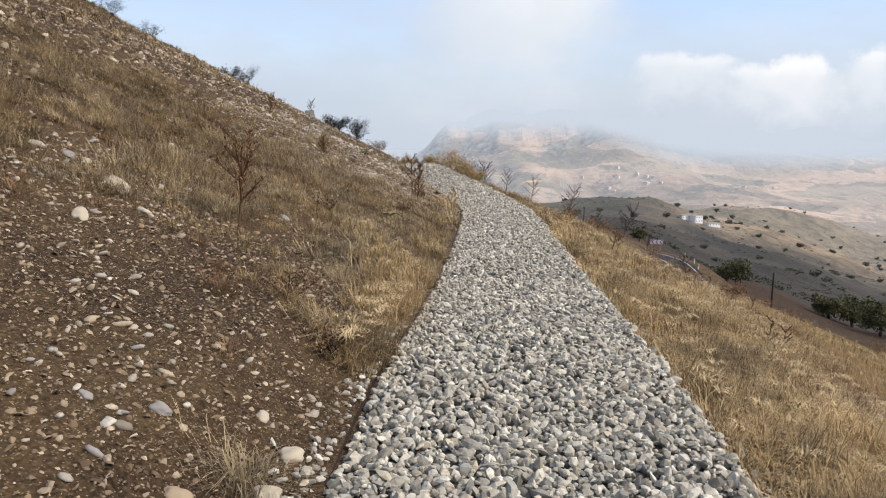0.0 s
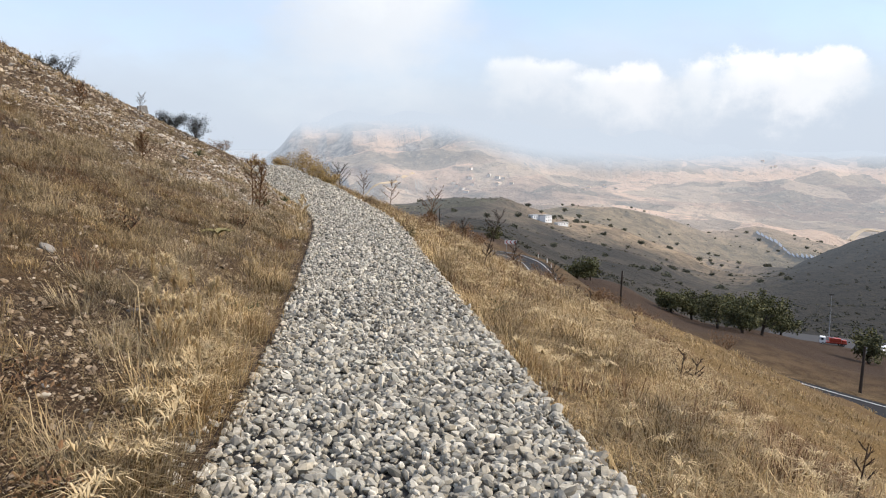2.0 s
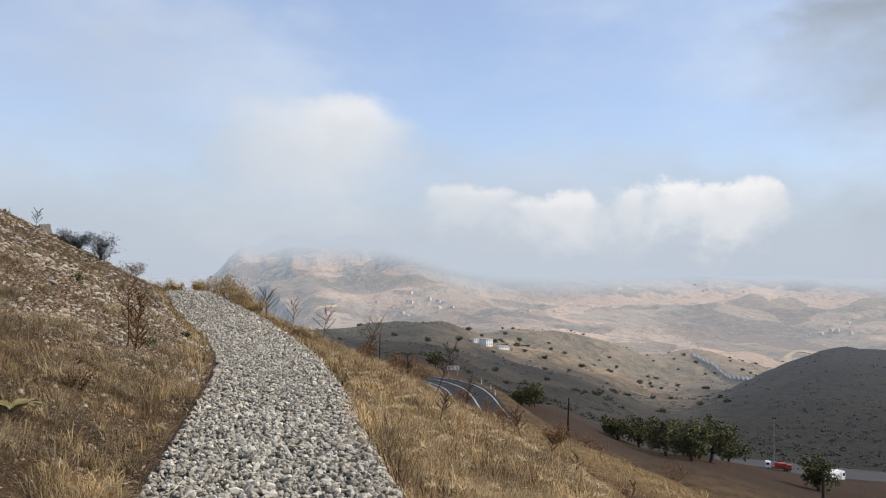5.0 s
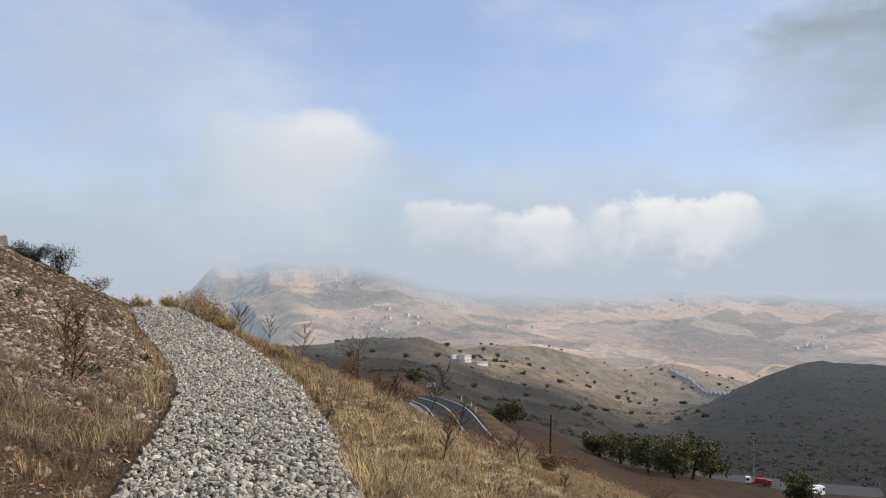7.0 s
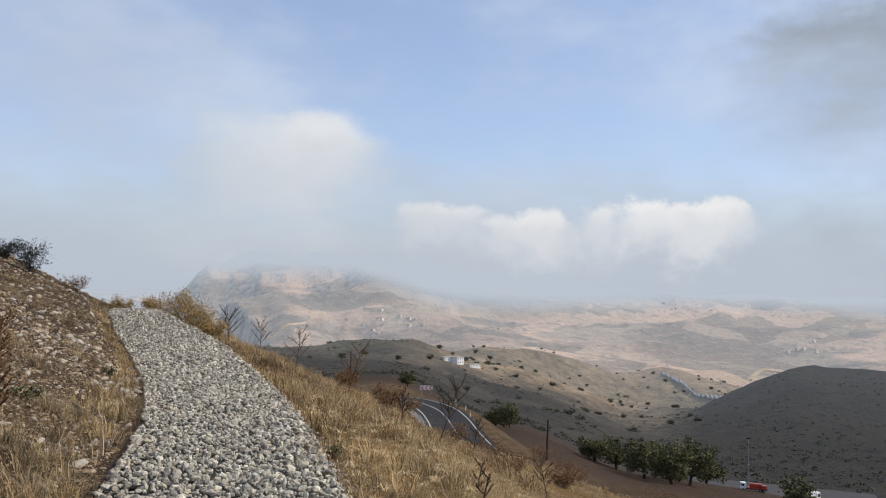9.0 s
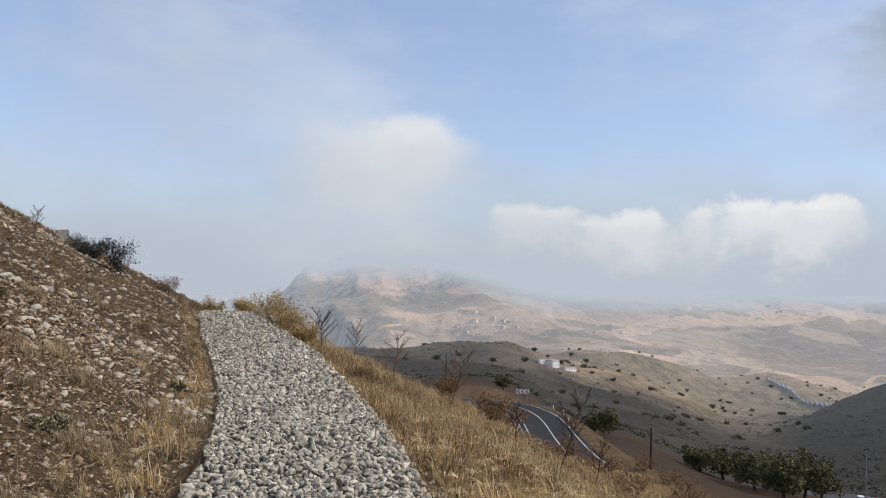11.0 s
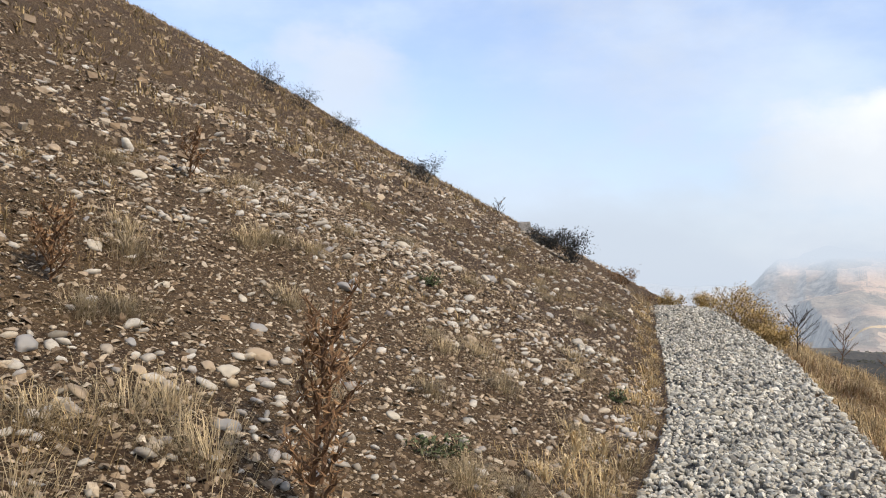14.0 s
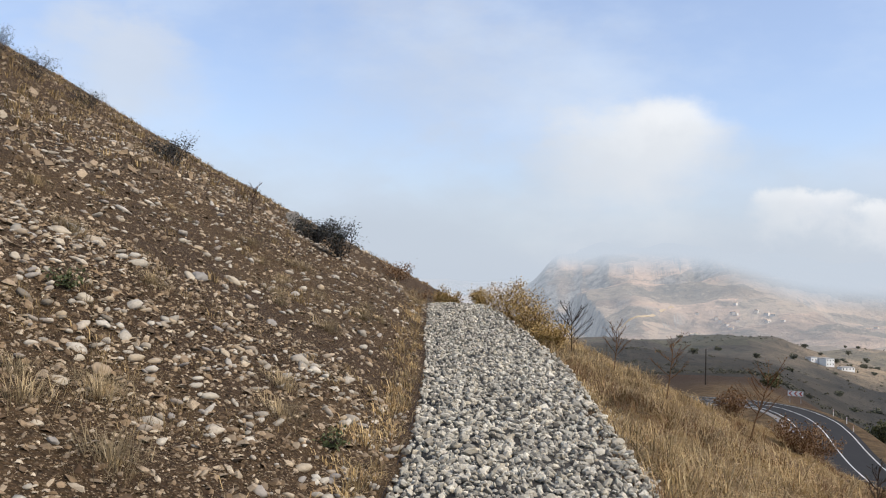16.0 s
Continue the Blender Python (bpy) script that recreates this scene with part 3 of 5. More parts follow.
def build_path():
    line_y = np.arange(-4, PATH_END + 0.01, 0.25)
    l, r, z = edge_l(line_y), edge_r(line_y), path_z(line_y)
    cols = [l, l + 0.02, l + (r - l) * 0.5, r - 0.12, r + 0.06]
    hts = [z - 0.2, z + 0.004, z + 0.03, z + 0.015, z - 0.22]
    v = np.stack([np.stack([c, line_y, h], -1) for c, h in zip(cols, hts)], 1).reshape(-1, 3)
    i = np.arange(len(v)).reshape(-1, 5)
    q = np.stack([i[:-1, :-1], i[:-1, 1:], i[1:, 1:], i[1:, :-1]], -1).reshape(-1, 4)
    path = made("path", raw_mesh("path", v, q, True), MAT["bed"])
    tagged(path, "path of loose grey and white gravel along the slope", "path", kind="structure")
    for name, off, hi, e in (("edging", -0.014, 0.014, l), ("edging", 0.03, -0.005, r)):
        v = np.stack([np.stack([e + off + o, line_y, z + h], -1) for o, h in ((-0.006, -0.2), (-0.006, hi), (0.006, hi), (0.006, -0.2))], 1).reshape(-1, 3)
        i = np.arange(len(v)).reshape(-1, 4)
        q = np.stack([i[:-1, :-1], i[:-1, 1:], i[1:, 1:], i[1:, :-1]], -1).reshape(-1, 4)
        made(name, raw_mesh(name, v, q), MAT["edging"], path, "thin dark rusty metal edging strip")
    rng = np.random.default_rng(5)

    def place(y0, y1, per_m2):
        n = int((y1 - y0) * 1.7 * per_m2)
        y = rng.uniform(y0, y1, n)
        u = rng.uniform(0.0, 1.0, n)
        x = edge_l(y) + 0.015 + u * (edge_r(y) - edge_l(y) + 0.06 * rng.random(n))
        zz = path_z(y) + 0.03 * np.sin(np.pi * np.clip(u, 0, 1)) + rng.uniform(-0.012, 0.026, n)
        return x, y, zz
    for y0, y1, dens, size in ((-4.0, 2.6, 350, 0.05), (2.6, 4.3, 1450, 0.037), (4.3, 4.95, 1050, 0.036), (4.95, 9, 1350, 0.037), (9, 14, 950, 0.039), (14, 22, 720, 0.042), (22, PATH_END, 400, 0.051)):
        x, y, z = place(y0, y1, dens)
        s = size * np.clip(rng.lognormal(0, 0.33, len(x)), 0.5, 2.0)
        ob = scatter_stones("gravel", rng, x, y, z, s, 0.68, 0.6, MAT["gravel"], path, "grey and white washed gravel", 0 < y0 < 8)
        ob["kind"] = "stuff"
    # strays rolled over the edges
    y = np.concatenate([rng.uniform(2.6, 34, 2600), rng.uniform(2.6, 7, 160)])
    x = np.concatenate([edge_r(y[:2600]) + 0.02 + 0.16 * np.abs(rng.normal(0, 1, 2600)), edge_l(y[2600:]) - 0.03 - 0.08 * np.abs(rng.normal(0, 1, 160))])
    s = 0.038 * np.clip(rng.lognormal(0, 0.25, len(x)), 0.6, 1.6)
    ob = scatter_stones("stray_gravel", rng, x, y, height(x, y) + 0.008, s, 0.72, 0.5, MAT["gravel"], path, "stray gravel on the verge", False)
    ob["kind"] = "stuff"
    # one stretch as single stones
    x, y, z = place(4.3, 4.95, 270)
    shapes = []
    for _ in range(10):
        p, f = pebble_shape(rng)
        p = p * rng.uniform(0.036, 0.056) * np.array([1.25, 0.9, 0.68])
        shapes.append(raw_mesh("stone", p, f, False))
    for k in range(len(x)):
        ob = made("stone", shapes[k % 10], MAT["gravel_single"], path)
        ob.matrix_world = pose(x[k], y[k], z[k] + 0.008, rng.normal(0, 25), rng.normal(0, 25), rng.uniform(0, 360))


build_path()

# ---- plants ----
def on_left(x, y):
    return edge_l(y) - x


def blade_mesh(name, rng, x, y, z, h, lean, width, heading, mat, parent=None):
    """Grass blades in one mesh: each bends over from its foot to a fine tip."""
    n = len(x)
    dx, dy = np.cos(heading), np.sin(heading)
    sx, sy = -dy * width * 0.5, dx * width * 0.5
    foot = np.stack([x, y, z - 0.02], -1)
    side = np.stack([sx, sy, np.zeros(n)], -1)
    mid = foot + np.stack([dx * lean * h * 0.35, dy * lean * h * 0.35, h * 0.6], -1)
    side_way = rng.normal(0, 0.22, n) * h
    tip = foot + np.stack([dx * lean * h - dy * side_way, dy * lean * h + dx * side_way, h * (1.0 - 0.36 * np.minimum(lean, 2.2))], -1)
    v = np.stack([foot - side, foot + side, mid + side * 0.8, mid - side * 0.8, tip], 1).reshape(-1, 3)
    b = (np.arange(n) * 5)[:, None]
    me = raw_mesh(name, v, [b + np.array([[0, 1, 2, 3]]), b + np.array([[3, 2, 4]])])
    ob = made(name, me, mat, parent)
    return ob


def tufts(name, rng, cx, cy, per, h, spread, width, lean, mat, label, lift=0.0):
    """Clumps of grass round the given centres."""
    k = rng.integers(int(per * 0.6), int(per * 1.4) + 1, len(cx))
    i = np.repeat(np.arange(len(cx)), k)
    n = len(i)
    a = rng.uniform(0, 2 * np.pi, n)
    rad = np.abs(rng.normal(0, 1, n)) * spread[i] * 0.5
    x, y = cx[i] + np.cos(a) * rad, cy[i] + np.sin(a) * rad
    hh = h[i] * rng.uniform(0.45, 1.1, n)
    z = height(x, y) + lift
    ob = blade_mesh(name, rng, x, y, z, hh, np.abs(rng.normal(lean, 0.35, n)), width * rng.uniform(0.6, 1.3, n), a + rng.normal(0, 0.6, n), MAT[mat])
    return tagged(ob, label, "grass", kind="stuff")


def grass():
    rng = np.random.default_rng(11)
    # tall straw below the path, thick at its edge
    def right(n, y0, y1, reach, power):
        y = rng.uniform(y0, y1, n)
        return edge_r(y) + 0.16 + reach * rng.random(n) ** power, y
    x, y = right(1900, 0.5, 14, 3.4, 1.2)
    tufts("straw_grass", rng, x, y, 32, rng.uniform(0.12, 0.34, len(x)) * (1 + 1.3 * np.clip(vnoise(x / 0.8, y / 0.8, 7), -0.3, 0.5)), rng.uniform(0.10, 0.22, len(x)), 0.0042, 1.15, "straw", "tall golden dry grass below the gravel path")
    x, y = right(1500, 12, 36, 3.2, 1.3)
    tufts("straw_grass", rng, x, y, 24, rng.uniform(0.14, 0.40, len(x)) * (1 + 1.2 * np.clip(vnoise(x / 1.0, y / 1.0, 8), -0.3, 0.5)), rng.uniform(0.12, 0.28, len(x)), 0.0068, 1.1, "straw", "golden dry grass beside the far part of the path")
    x, y = right(2000, 1, 42, 16.0, 0.8)
    keep = x - edge_r(y) > 2.4
    x, y = x[keep], y[keep]
    tufts("straw_grass", rng, x, y, 18, rng.uniform(0.10, 0.34, len(x)), rng.uniform(0.2, 0.45, len(x)), 0.009, 1.1, "straw", "sparse golden grass on the lower slope")
    x, y = rng.uniform(4, 40, 1800), rng.uniform(20, 110, 1800)
    tufts("straw_grass", rng, x, y, 14, rng.uniform(0.15, 0.45, len(x)), rng.uniform(0.4, 0.9, len(x)), 0.022, 0.8, "straw", "dry grass far down the slope")
    x, y = right(3200, 1, 40, 9.0, 1.1)
    keep = fbm(x, y, 2.6, 3, 141) > 0.10
    x, y = x[keep], y[keep]
    tufts("brown_grass", rng, x, y, 30, rng.uniform(0.15, 0.4, len(x)), rng.uniform(0.12, 0.3, len(x)), 0.006, 0.8, "brown", "withered brown weeds among the straw")
    # the strip along the upper edge
    y = rng.uniform(5.2, 20, 420)
    x = edge_l(y) - 0.10 - (0.2 + 0.24 * step(y, 6.0, 7.5)) * rng.random(len(y)) ** 1.3
    keep = rng.random(len(y)) < (0.35 + 0.65 * (vnoise(x / 0.9, y / 0.9, 77) > -0.08)) * (1 - 0.6 * step(y, 11, 14))
    x, y = x[keep], y[keep]
    tufts("straw_grass", rng, x, y, 42, rng.uniform(0.10, 0.27, len(x)) * (1.35 - 0.35 * step(y, 8, 10)), rng.uniform(0.10, 0.2, len(x)), 0.005, 0.85, "straw", "pale golden grass along the edging strip")
    y = rng.uniform(19, 36, 190)
    x = edge_l(y) - 0.08 - 0.35 * rng.random(len(y)) ** 1.3
    tufts("straw_grass", rng, x, y, 22, rng.uniform(0.06, 0.2, len(x)), rng.uniform(0.08, 0.2, len(x)), 0.008, 0.85, "straw", "short dry grass along the far edging")
    # the hillside
    def hill(n, y0, y1, depth, cover, seed, size):
        y = rng.uniform(y0, y1, n)
        x = edge_l(y) - 0.3 - depth * rng.random(n) ** 0.8
        keep = vnoise(x / size, y / size, seed) + 0.5 * vnoise(x / size * 2.7, y / size * 2.7, seed + 3) > cover
        return x[keep], y[keep]
    for n, y0, y1, depth, cover, per, hh, w in ((1500, 6.3, 15.2, 5.0, -0.02, 36, 0.15, 0.0032), (700, 6.4, 15.5, 14.0, 0.02, 26, 0.17, 0.005), (420, 16.0, 24.0, 6.0, 0.12, 34, 0.13, 0.003), (340, 2.5, 6.0, 3.5, 0.16, 26, 0.09, 0.0030)):
        x, y = hill(n, y0, y1, depth, cover, 88, 1.6)
        tufts("dry_grass", rng, x, y, per, hh * rng.uniform(0.4, 1.2, len(x)), rng.uniform(0.1, 0.24, len(x)), w, 0.9, "dry", "grey-brown dry grass tufts on the hillside")
    x, y = hill(800, 7.2, 14.5, 5.5, 0.10, 123, 0.9)
    tufts("dry_grass", rng, x, y, 34, 0.17 * rng.uniform(0.5, 1.2, len(x)), rng.uniform(0.1, 0.24, len(x)), 0.0034, 1.0, "straw", "golden dry grass in patches on the slope")
    # rounded tussocks, each full and standing apart, with soil showing between them
    for n, y0, y1, depth, mat, hh, label in ((190, 6.4, 16.5, 5.5, "clump", 0.23, "pale rounded tussocks of fine dry grass"), (150, 5.0, 16.5, 6.5, "dry", 0.20, "grey-brown tussocks on the slope"), (110, 4.5, 16.0, 5.0, "brown", 0.16, "russet withered herbs between the grass"), (120, 7.0, 16.0, 12.0, "clump", 0.24, "pale tussocks farther up the slope")):
        y = rng.uniform(y0, y1, n)
        x = edge_l(y) - 0.25 - depth * rng.random(n) ** 0.9
        h = hh * rng.uniform(0.55, 1.35, n)
        tufts("tussocks", rng, x, y, 130, h, h * 1.15, 0.0032, 1.25, mat, label)
    x, y = hill(900, 16.5, 42, 12.0, 0.20, 99, 1.1)
    tufts("dry_grass", rng, x, y, 22, 0.17 * rng.uniform(0.4, 1.3, len(x)), rng.uniform(0.10, 0.2, len(x)), 0.008, 0.75, "dry", "scattered dry tufts between the stones")
    x, y = rng.uniform(-40, -7, 2600), rng.uniform(8, 75, 2600)
    tufts("dry_grass", rng, x, y, 12, 0.3 * rng.uniform(0.4, 1.3, len(x)), rng.uniform(0.2, 0.4, len(x)), 0.022, 0.75, "dry", "dry tufts high on the hill")
    # the fuller clumps that stand out
    cx = np.array([-2.17, -1.02, -1.57, -4.40, -1.11, -3.76, -0.77, -2.87, -0.75, -3.2, -0.55, -2.14, -2.9, -1.25])
    cy = np.array([18.83, 16.53, 15.75, 21.35, 15.68, 9.56, 3.39, 8.97, 5.75, 23.0, 7.2, 34.83, 6.4, 20.3])
    hh = np.array([0.22, 0.26, 0.24, 0.26, 0.2, 0.32, 0.20, 0.34, 0.27, 0.2, 0.3, 0.5, 0.2, 0.2])
    ey = rng.uniform(15, 30, 46)
    ex = edge_l(ey) - 0.5 - 4.5 * rng.random(46)
    cx, cy, hh = np.concatenate([cx, ex]), np.concatenate([cy, ey]), np.concatenate([hh, rng.uniform(0.12, 0.22, 46)])
    tufts("grass_clump", rng, cx, cy, 240, hh * 1.05, hh * 1.1, 0.0034, 1.0, "clump", "full pale clump of dry bunch grass")
    # bristly plumes of dry star thistle beside the edging
    n = 44
    y = np.concatenate([rng.normal(7.6, 0.42, n), rng.uniform(15.6, 19.0, 14)])
    x = np.concatenate([-0.58 + rng.normal(0, 0.17, n), edge_l(y[n:]) - 0.12 - 0.15 * rng.random(14)])
    x = np.minimum(x, edge_l(y) - 0.06)
    h = rng.uniform(0.24, 0.44, len(x))
    base = height(x, y)
    axis = np.stack([rng.normal(0, 0.35, len(x)), rng.normal(0, 0.35, len(x)), np.ones(len(x))], -1)
    axis /= np.linalg.norm(axis, axis=1)[:, None]
    per = 64
    along = np.tile(np.linspace(0, 1, per), len(x))
    k = np.repeat(np.arange(len(x)), per)
    root = np.stack([x, y, base + h], -1)[k] + axis[k] * (along * 0.10)[:, None]
    a = rng.uniform(0, 2 * np.pi, len(k))
    tagged(blade_mesh("thistle_plumes", rng, root[:, 0], root[:, 1], root[:, 2], np.full(len(k), 0.075) * (1.15 - 0.5 * along) * rng.uniform(0.7, 1.2, len(k)), rng.uniform(0.5, 1.3, len(k)), np.full(len(k), 0.006), a, MAT["star"]), "pale bristly plumes of dry star thistle", "thistle", kind="stuff")
    tufts("thistle_stalks", rng, x, y, 3, h * 1.1, np.full(len(x), 0.02), 0.007, 0.12, "star", "pale dry stalks of star thistle")
    # star-shaped dry flower heads
    n = 420
    y = np.concatenate([rng.uniform(1, 22, n), rng.uniform(5.2, 7.6, 40)])
    x = np.concatenate([edge_r(y[:n]) + 0.2 + 3.5 * rng.random(n), edge_l(y[n:]) - 0.1 - 0.25 * rng.random(40)])
    stars = tufts("dry_flower_heads", rng, x, y, 22, np.full(len(x), 0.075), np.full(len(x), 0.018), 0.008, 1.6, "star", "pale star-shaped dry flower heads", lift=0.0)
    me = stars.data
    co = np.empty(len(me.vertices) * 3, np.float32)
    me.vertices.foreach_get("co", co)
    co = co.reshape(-1, 3)
    co[:, 2] += 0.2 + 0.1 * vnoise(co[:, 0] / 0.6, co[:, 1] / 0.6, 5)
    me.vertices.foreach_set("co", co.ravel())
    me.update()
    tufts("dry_flower_stalks", rng, x, y, 3, np.full(len(x), 0.26), np.full(len(x), 0.02), 0.006, 0.1, "star", "thin stalks of dry flowers")


MAT["clump"] = pieces("pale_bunch_grass", [(0.20, 0.145, 0.075), (0.44, 0.335, 0.19), (0.30, 0.225, 0.125), (0.55, 0.43, 0.26)], 0.8, spots=0.1, patch=0.4)
MAT["star"] = pieces("star_heads", [(0.52, 0.385, 0.20), (0.66, 0.51, 0.29), (0.46, 0.33, 0.165)], 0.8, spots=0.05)
MAT["brown"] = pieces("brown_weeds", [(0.13, 0.07, 0.035), (0.23, 0.125, 0.055), (0.17, 0.10, 0.05), (0.29, 0.17, 0.08)], 0.85, spots=0.1)
MAT["green"] = pieces("dull_green_leaves", [(0.05, 0.065, 0.025), (0.09, 0.105, 0.04), (0.07, 0.08, 0.035), (0.12, 0.12, 0.05)], 0.75, spots=0.1)
MAT["olive"] = pieces("oak_leaves", [(0.06, 0.064, 0.03), (0.125, 0.122, 0.05), (0.085, 0.088, 0.04), (0.20, 0.175, 0.065)], 0.75, scale=2.0, spots=0.1, patch=0.35, patch_scale=0.35)
# olive greyed and lightened to carry the haze over the distant spur
MAT["spur_leaf"] = pieces("hazed_olive_leaves", [(0.085, 0.085, 0.06), (0.14, 0.135, 0.09), (0.11, 0.11, 0.075)], 0.85, scale=0.5, spots=0.1)
MAT["darkleaf"] = pieces("dark_shrub_leaves", [(0.035, 0.036, 0.035), (0.065, 0.065, 0.055), (0.05, 0.052, 0.05)], 0.8, spots=0.1)
MAT["gold"] = pieces("golden_shrub_leaves", [(0.30, 0.19, 0.06), (0.46, 0.31, 0.11), (0.38, 0.25, 0.085), (0.54, 0.39, 0.17)], 0.8, spots=0.1)
MAT["bark"] = plain("grey_bark", (0.075, 0.058, 0.045), 0.9, vary=0.4, scale=40.0)
MAT["deadwood"] = plain("dead_thistle_stem", (0.06, 0.04, 0.028), 0.9, vary=0.4, scale=60.0)
MAT["rust"] = plain("rust_brown_stem", (0.13, 0.07, 0.035), 0.9, vary=0.4, scale=60.0)
MAT["mullein"] = plain("yellowing_leaf", (0.24, 0.20, 0.085), 0.8, vary=0.25, scale=25.0)


def stick(bm, a, b, r0, r1, sides=5):
    """A tapered round stick from a to b."""
    a, b = Vector(a), Vector(b)
    d = (b - a).normalized()
    u = d.orthogonal().normalized()
    w = d.cross(u)
    rings = []
    for p, r in ((a, r0), (b, r1)):
        rings.append([bm.verts.new(p + (u * math.cos(2 * math.pi * k / sides) + w * math.sin(2 * math.pi * k / sides)) * r) for k in range(sides)])
    for k in range(sides):
        bm.faces.new((rings[0][k], rings[0][(k + 1) % sides], rings[1][(k + 1) % sides], rings[1][k]))
    bm.faces.new(rings[1])
    bm.faces.new(rings[0][::-1])


def leaf(bm, p, d, length, width):
    """A small folded leaf."""
    d = Vector(d).normalized()
    s = d.cross(Vector((0.3, 0.2, 1))).normalized() * width * 0.5
    n = d.cross(s).normalized() * width * 0.25
    p = Vector(p)
    v = [bm.verts.new(q) for q in (p, p + d * length * 0.45 + s + n, p + d * length, p + d * length * 0.45 - s + n)]
    bm.faces.new((v[0], v[1], v[2]))
    bm.faces.new((v[0], v[2], v[3]))


def thing(name, x, y, label, category, group="", z=None, turn=0.0):
    ob = new(name)
    ob.empty_display_size = 0.1
    ob.matrix_world = pose(x, y, at(x, y) if z is None else z, 0, 0, turn)
    return tagged(ob, label, category, group)


def crooked(rng, start, way, length, r0, r1, bm, bends=4, wander=0.25, lift=0.1, root=None, sides=5):
    """A bent tapered branch, one tube from end to end; root: a corner of the branch that it grows from. Returns joints and rings."""
    p, d = Vector(start), Vector(way).normalized()
    joints, rings = [p.copy()], []
    for k in range(bends + 1):
        u = d.orthogonal().normalized()
        w = d.cross(u)
        r = r0 + (r1 - r0) * k / bends
        if k == 0 and root is not None:
            rings.append([root] * sides)
        else:
            rings.append([bm.verts.new(p + (u * math.cos(2 * math.pi * i / sides) + w * math.sin(2 * math.pi * i / sides)) * r) for i in range(sides)])
        if k < bends:
            d = (d + Vector((rng.normal(0, wander), rng.normal(0, wander), rng.normal(lift, wander * 0.5)))).normalized()
            p = p + d * length / bends
            joints.append(p.copy())
    for k in range(bends):
        lo, hi = rings[k], rings[k + 1]
        for i in range(sides):
            j = (i + 1) % sides
            if k == 0 and root is not None:
                bm.faces.new((root, hi[j], hi[i]))
            else:
                bm.faces.new((lo[i], lo[j], hi[j], hi[i]))
    bm.faces.new(rings[-1])
    return joints, rings


def thistle(x, y, tall, wide, seed, label, group, wood="deadwood", leafy="brown", leaves=60, heads=True, tilt=0.12, branches=9, turn=0.0, low=0.35):
    """A dead branching weed: bent stem, spreading branches with spiny withered leaves, seed heads."""
    rng = np.random.default_rng(seed)
    ob = thing("dead_thistle", x, y, label, "weed", group, turn=turn)
    bm = bmesh.new()
    joints, _ = crooked(rng, (0, 0, -0.03), (tilt, 0.03, 1), tall * 0.95, 0.008 * tall + 0.005, 0.004, bm, 6, 0.06, 0.05)
    part("stem", bm, MAT[wood], ob)
    for k in range(branches):
        f = low + (0.97 - low) * (k + rng.random()) / branches
        i = min(int(f * 6), 5)
        start = joints[i].lerp(joints[i + 1], f * 6 - i)
        a = k * 2.4 + rng.normal(0, 0.3)
        bm = bmesh.new()
        length = wide * 0.62 * (1.15 - 0.5 * f)
        js, rings = crooked(rng, start, (math.cos(a), math.sin(a), 0.75), length, 0.008, 0.0035, bm, 4, 0.14, 0.12)
        for i in (1, 2, 3):
            for m in (0, 2):
                b = a + rng.normal(0, 0.9)
                crooked(rng, js[i], (math.cos(b), math.sin(b), 0.8), length * 0.4, 0.0045, 0.002, bm, 2, 0.15, 0.1, rings[i][m])
        br = part("branch", bm, MAT[wood], ob)
        bm = bmesh.new()
        for _ in range(leaves // branches):
            j = js[rng.integers(1, 5)] + Vector(rng.normal(0, 0.012, 3))
            leaf(bm, j, rng.normal(0, 1, 3) + np.array([0, 0, 0.4]), rng.uniform(0.03, 0.065), rng.uniform(0.010, 0.022))
        if heads:
            for j in (js[-1],):
                for _ in range(10):
                    leaf(bm, j, rng.normal(0, 1, 3) + np.array([0, 0, 0.7]), 0.035, 0.007)
        part("leaves", bm, MAT[leafy], br, "withered spiny leaves")
    return ob


def shrub(x, y, tall, wide, seed, label, leafmat, group="", count=500, size=0.05, wood="bark", name="shrub", stems=7, z=None):
    """A many-stemmed shrub with a loose crown of small leaves in clumps."""
    rng = np.random.default_rng(seed)
    ob = thing(name, x, y, label, "shrub", group, z=z)
    tips = []
    for k in range(stems):
        a = 2 * math.pi * k / stems + rng.normal(0, 0.3)
        bm = bmesh.new()
        js, rings = crooked(rng, (0, 0, -0.05), (math.cos(a) * wide * 0.5, math.sin(a) * wide * 0.5, tall * rng.uniform(0.6, 1.0)), math.hypot(tall, wide * 0.4) * rng.uniform(0.7, 0.95), 0.012 * tall + 0.004, 0.004, bm, 5, 0.16, 0.06)
        for i in range(2, 6):
            for m in (0, 1, 3):
                b = rng.uniform(0, 6.3)
                tips.append(crooked(rng, js[i], (math.cos(b), math.sin(b), 0.6), tall * 0.3, 0.005, 0.002, bm, 2, 0.2, 0.08, rings[i][m])[0][-1])
        tips += js[1:]
        part("branch", bm, MAT[wood], ob)
    bm = bmesh.new()
    for _ in range(count):
        j = tips[rng.integers(0, len(tips))]
        p = j + Vector(rng.normal(0, 0.075 * tall + 0.02, 3))
        p.z = max(p.z, 0.02)
        leaf(bm, p, rng.normal(0, 1, 3), size * rng.uniform(0.7, 1.4), size * rng.uniform(0.4, 0.8))
    part("foliage", bm, MAT[leafmat], ob)
    return ob


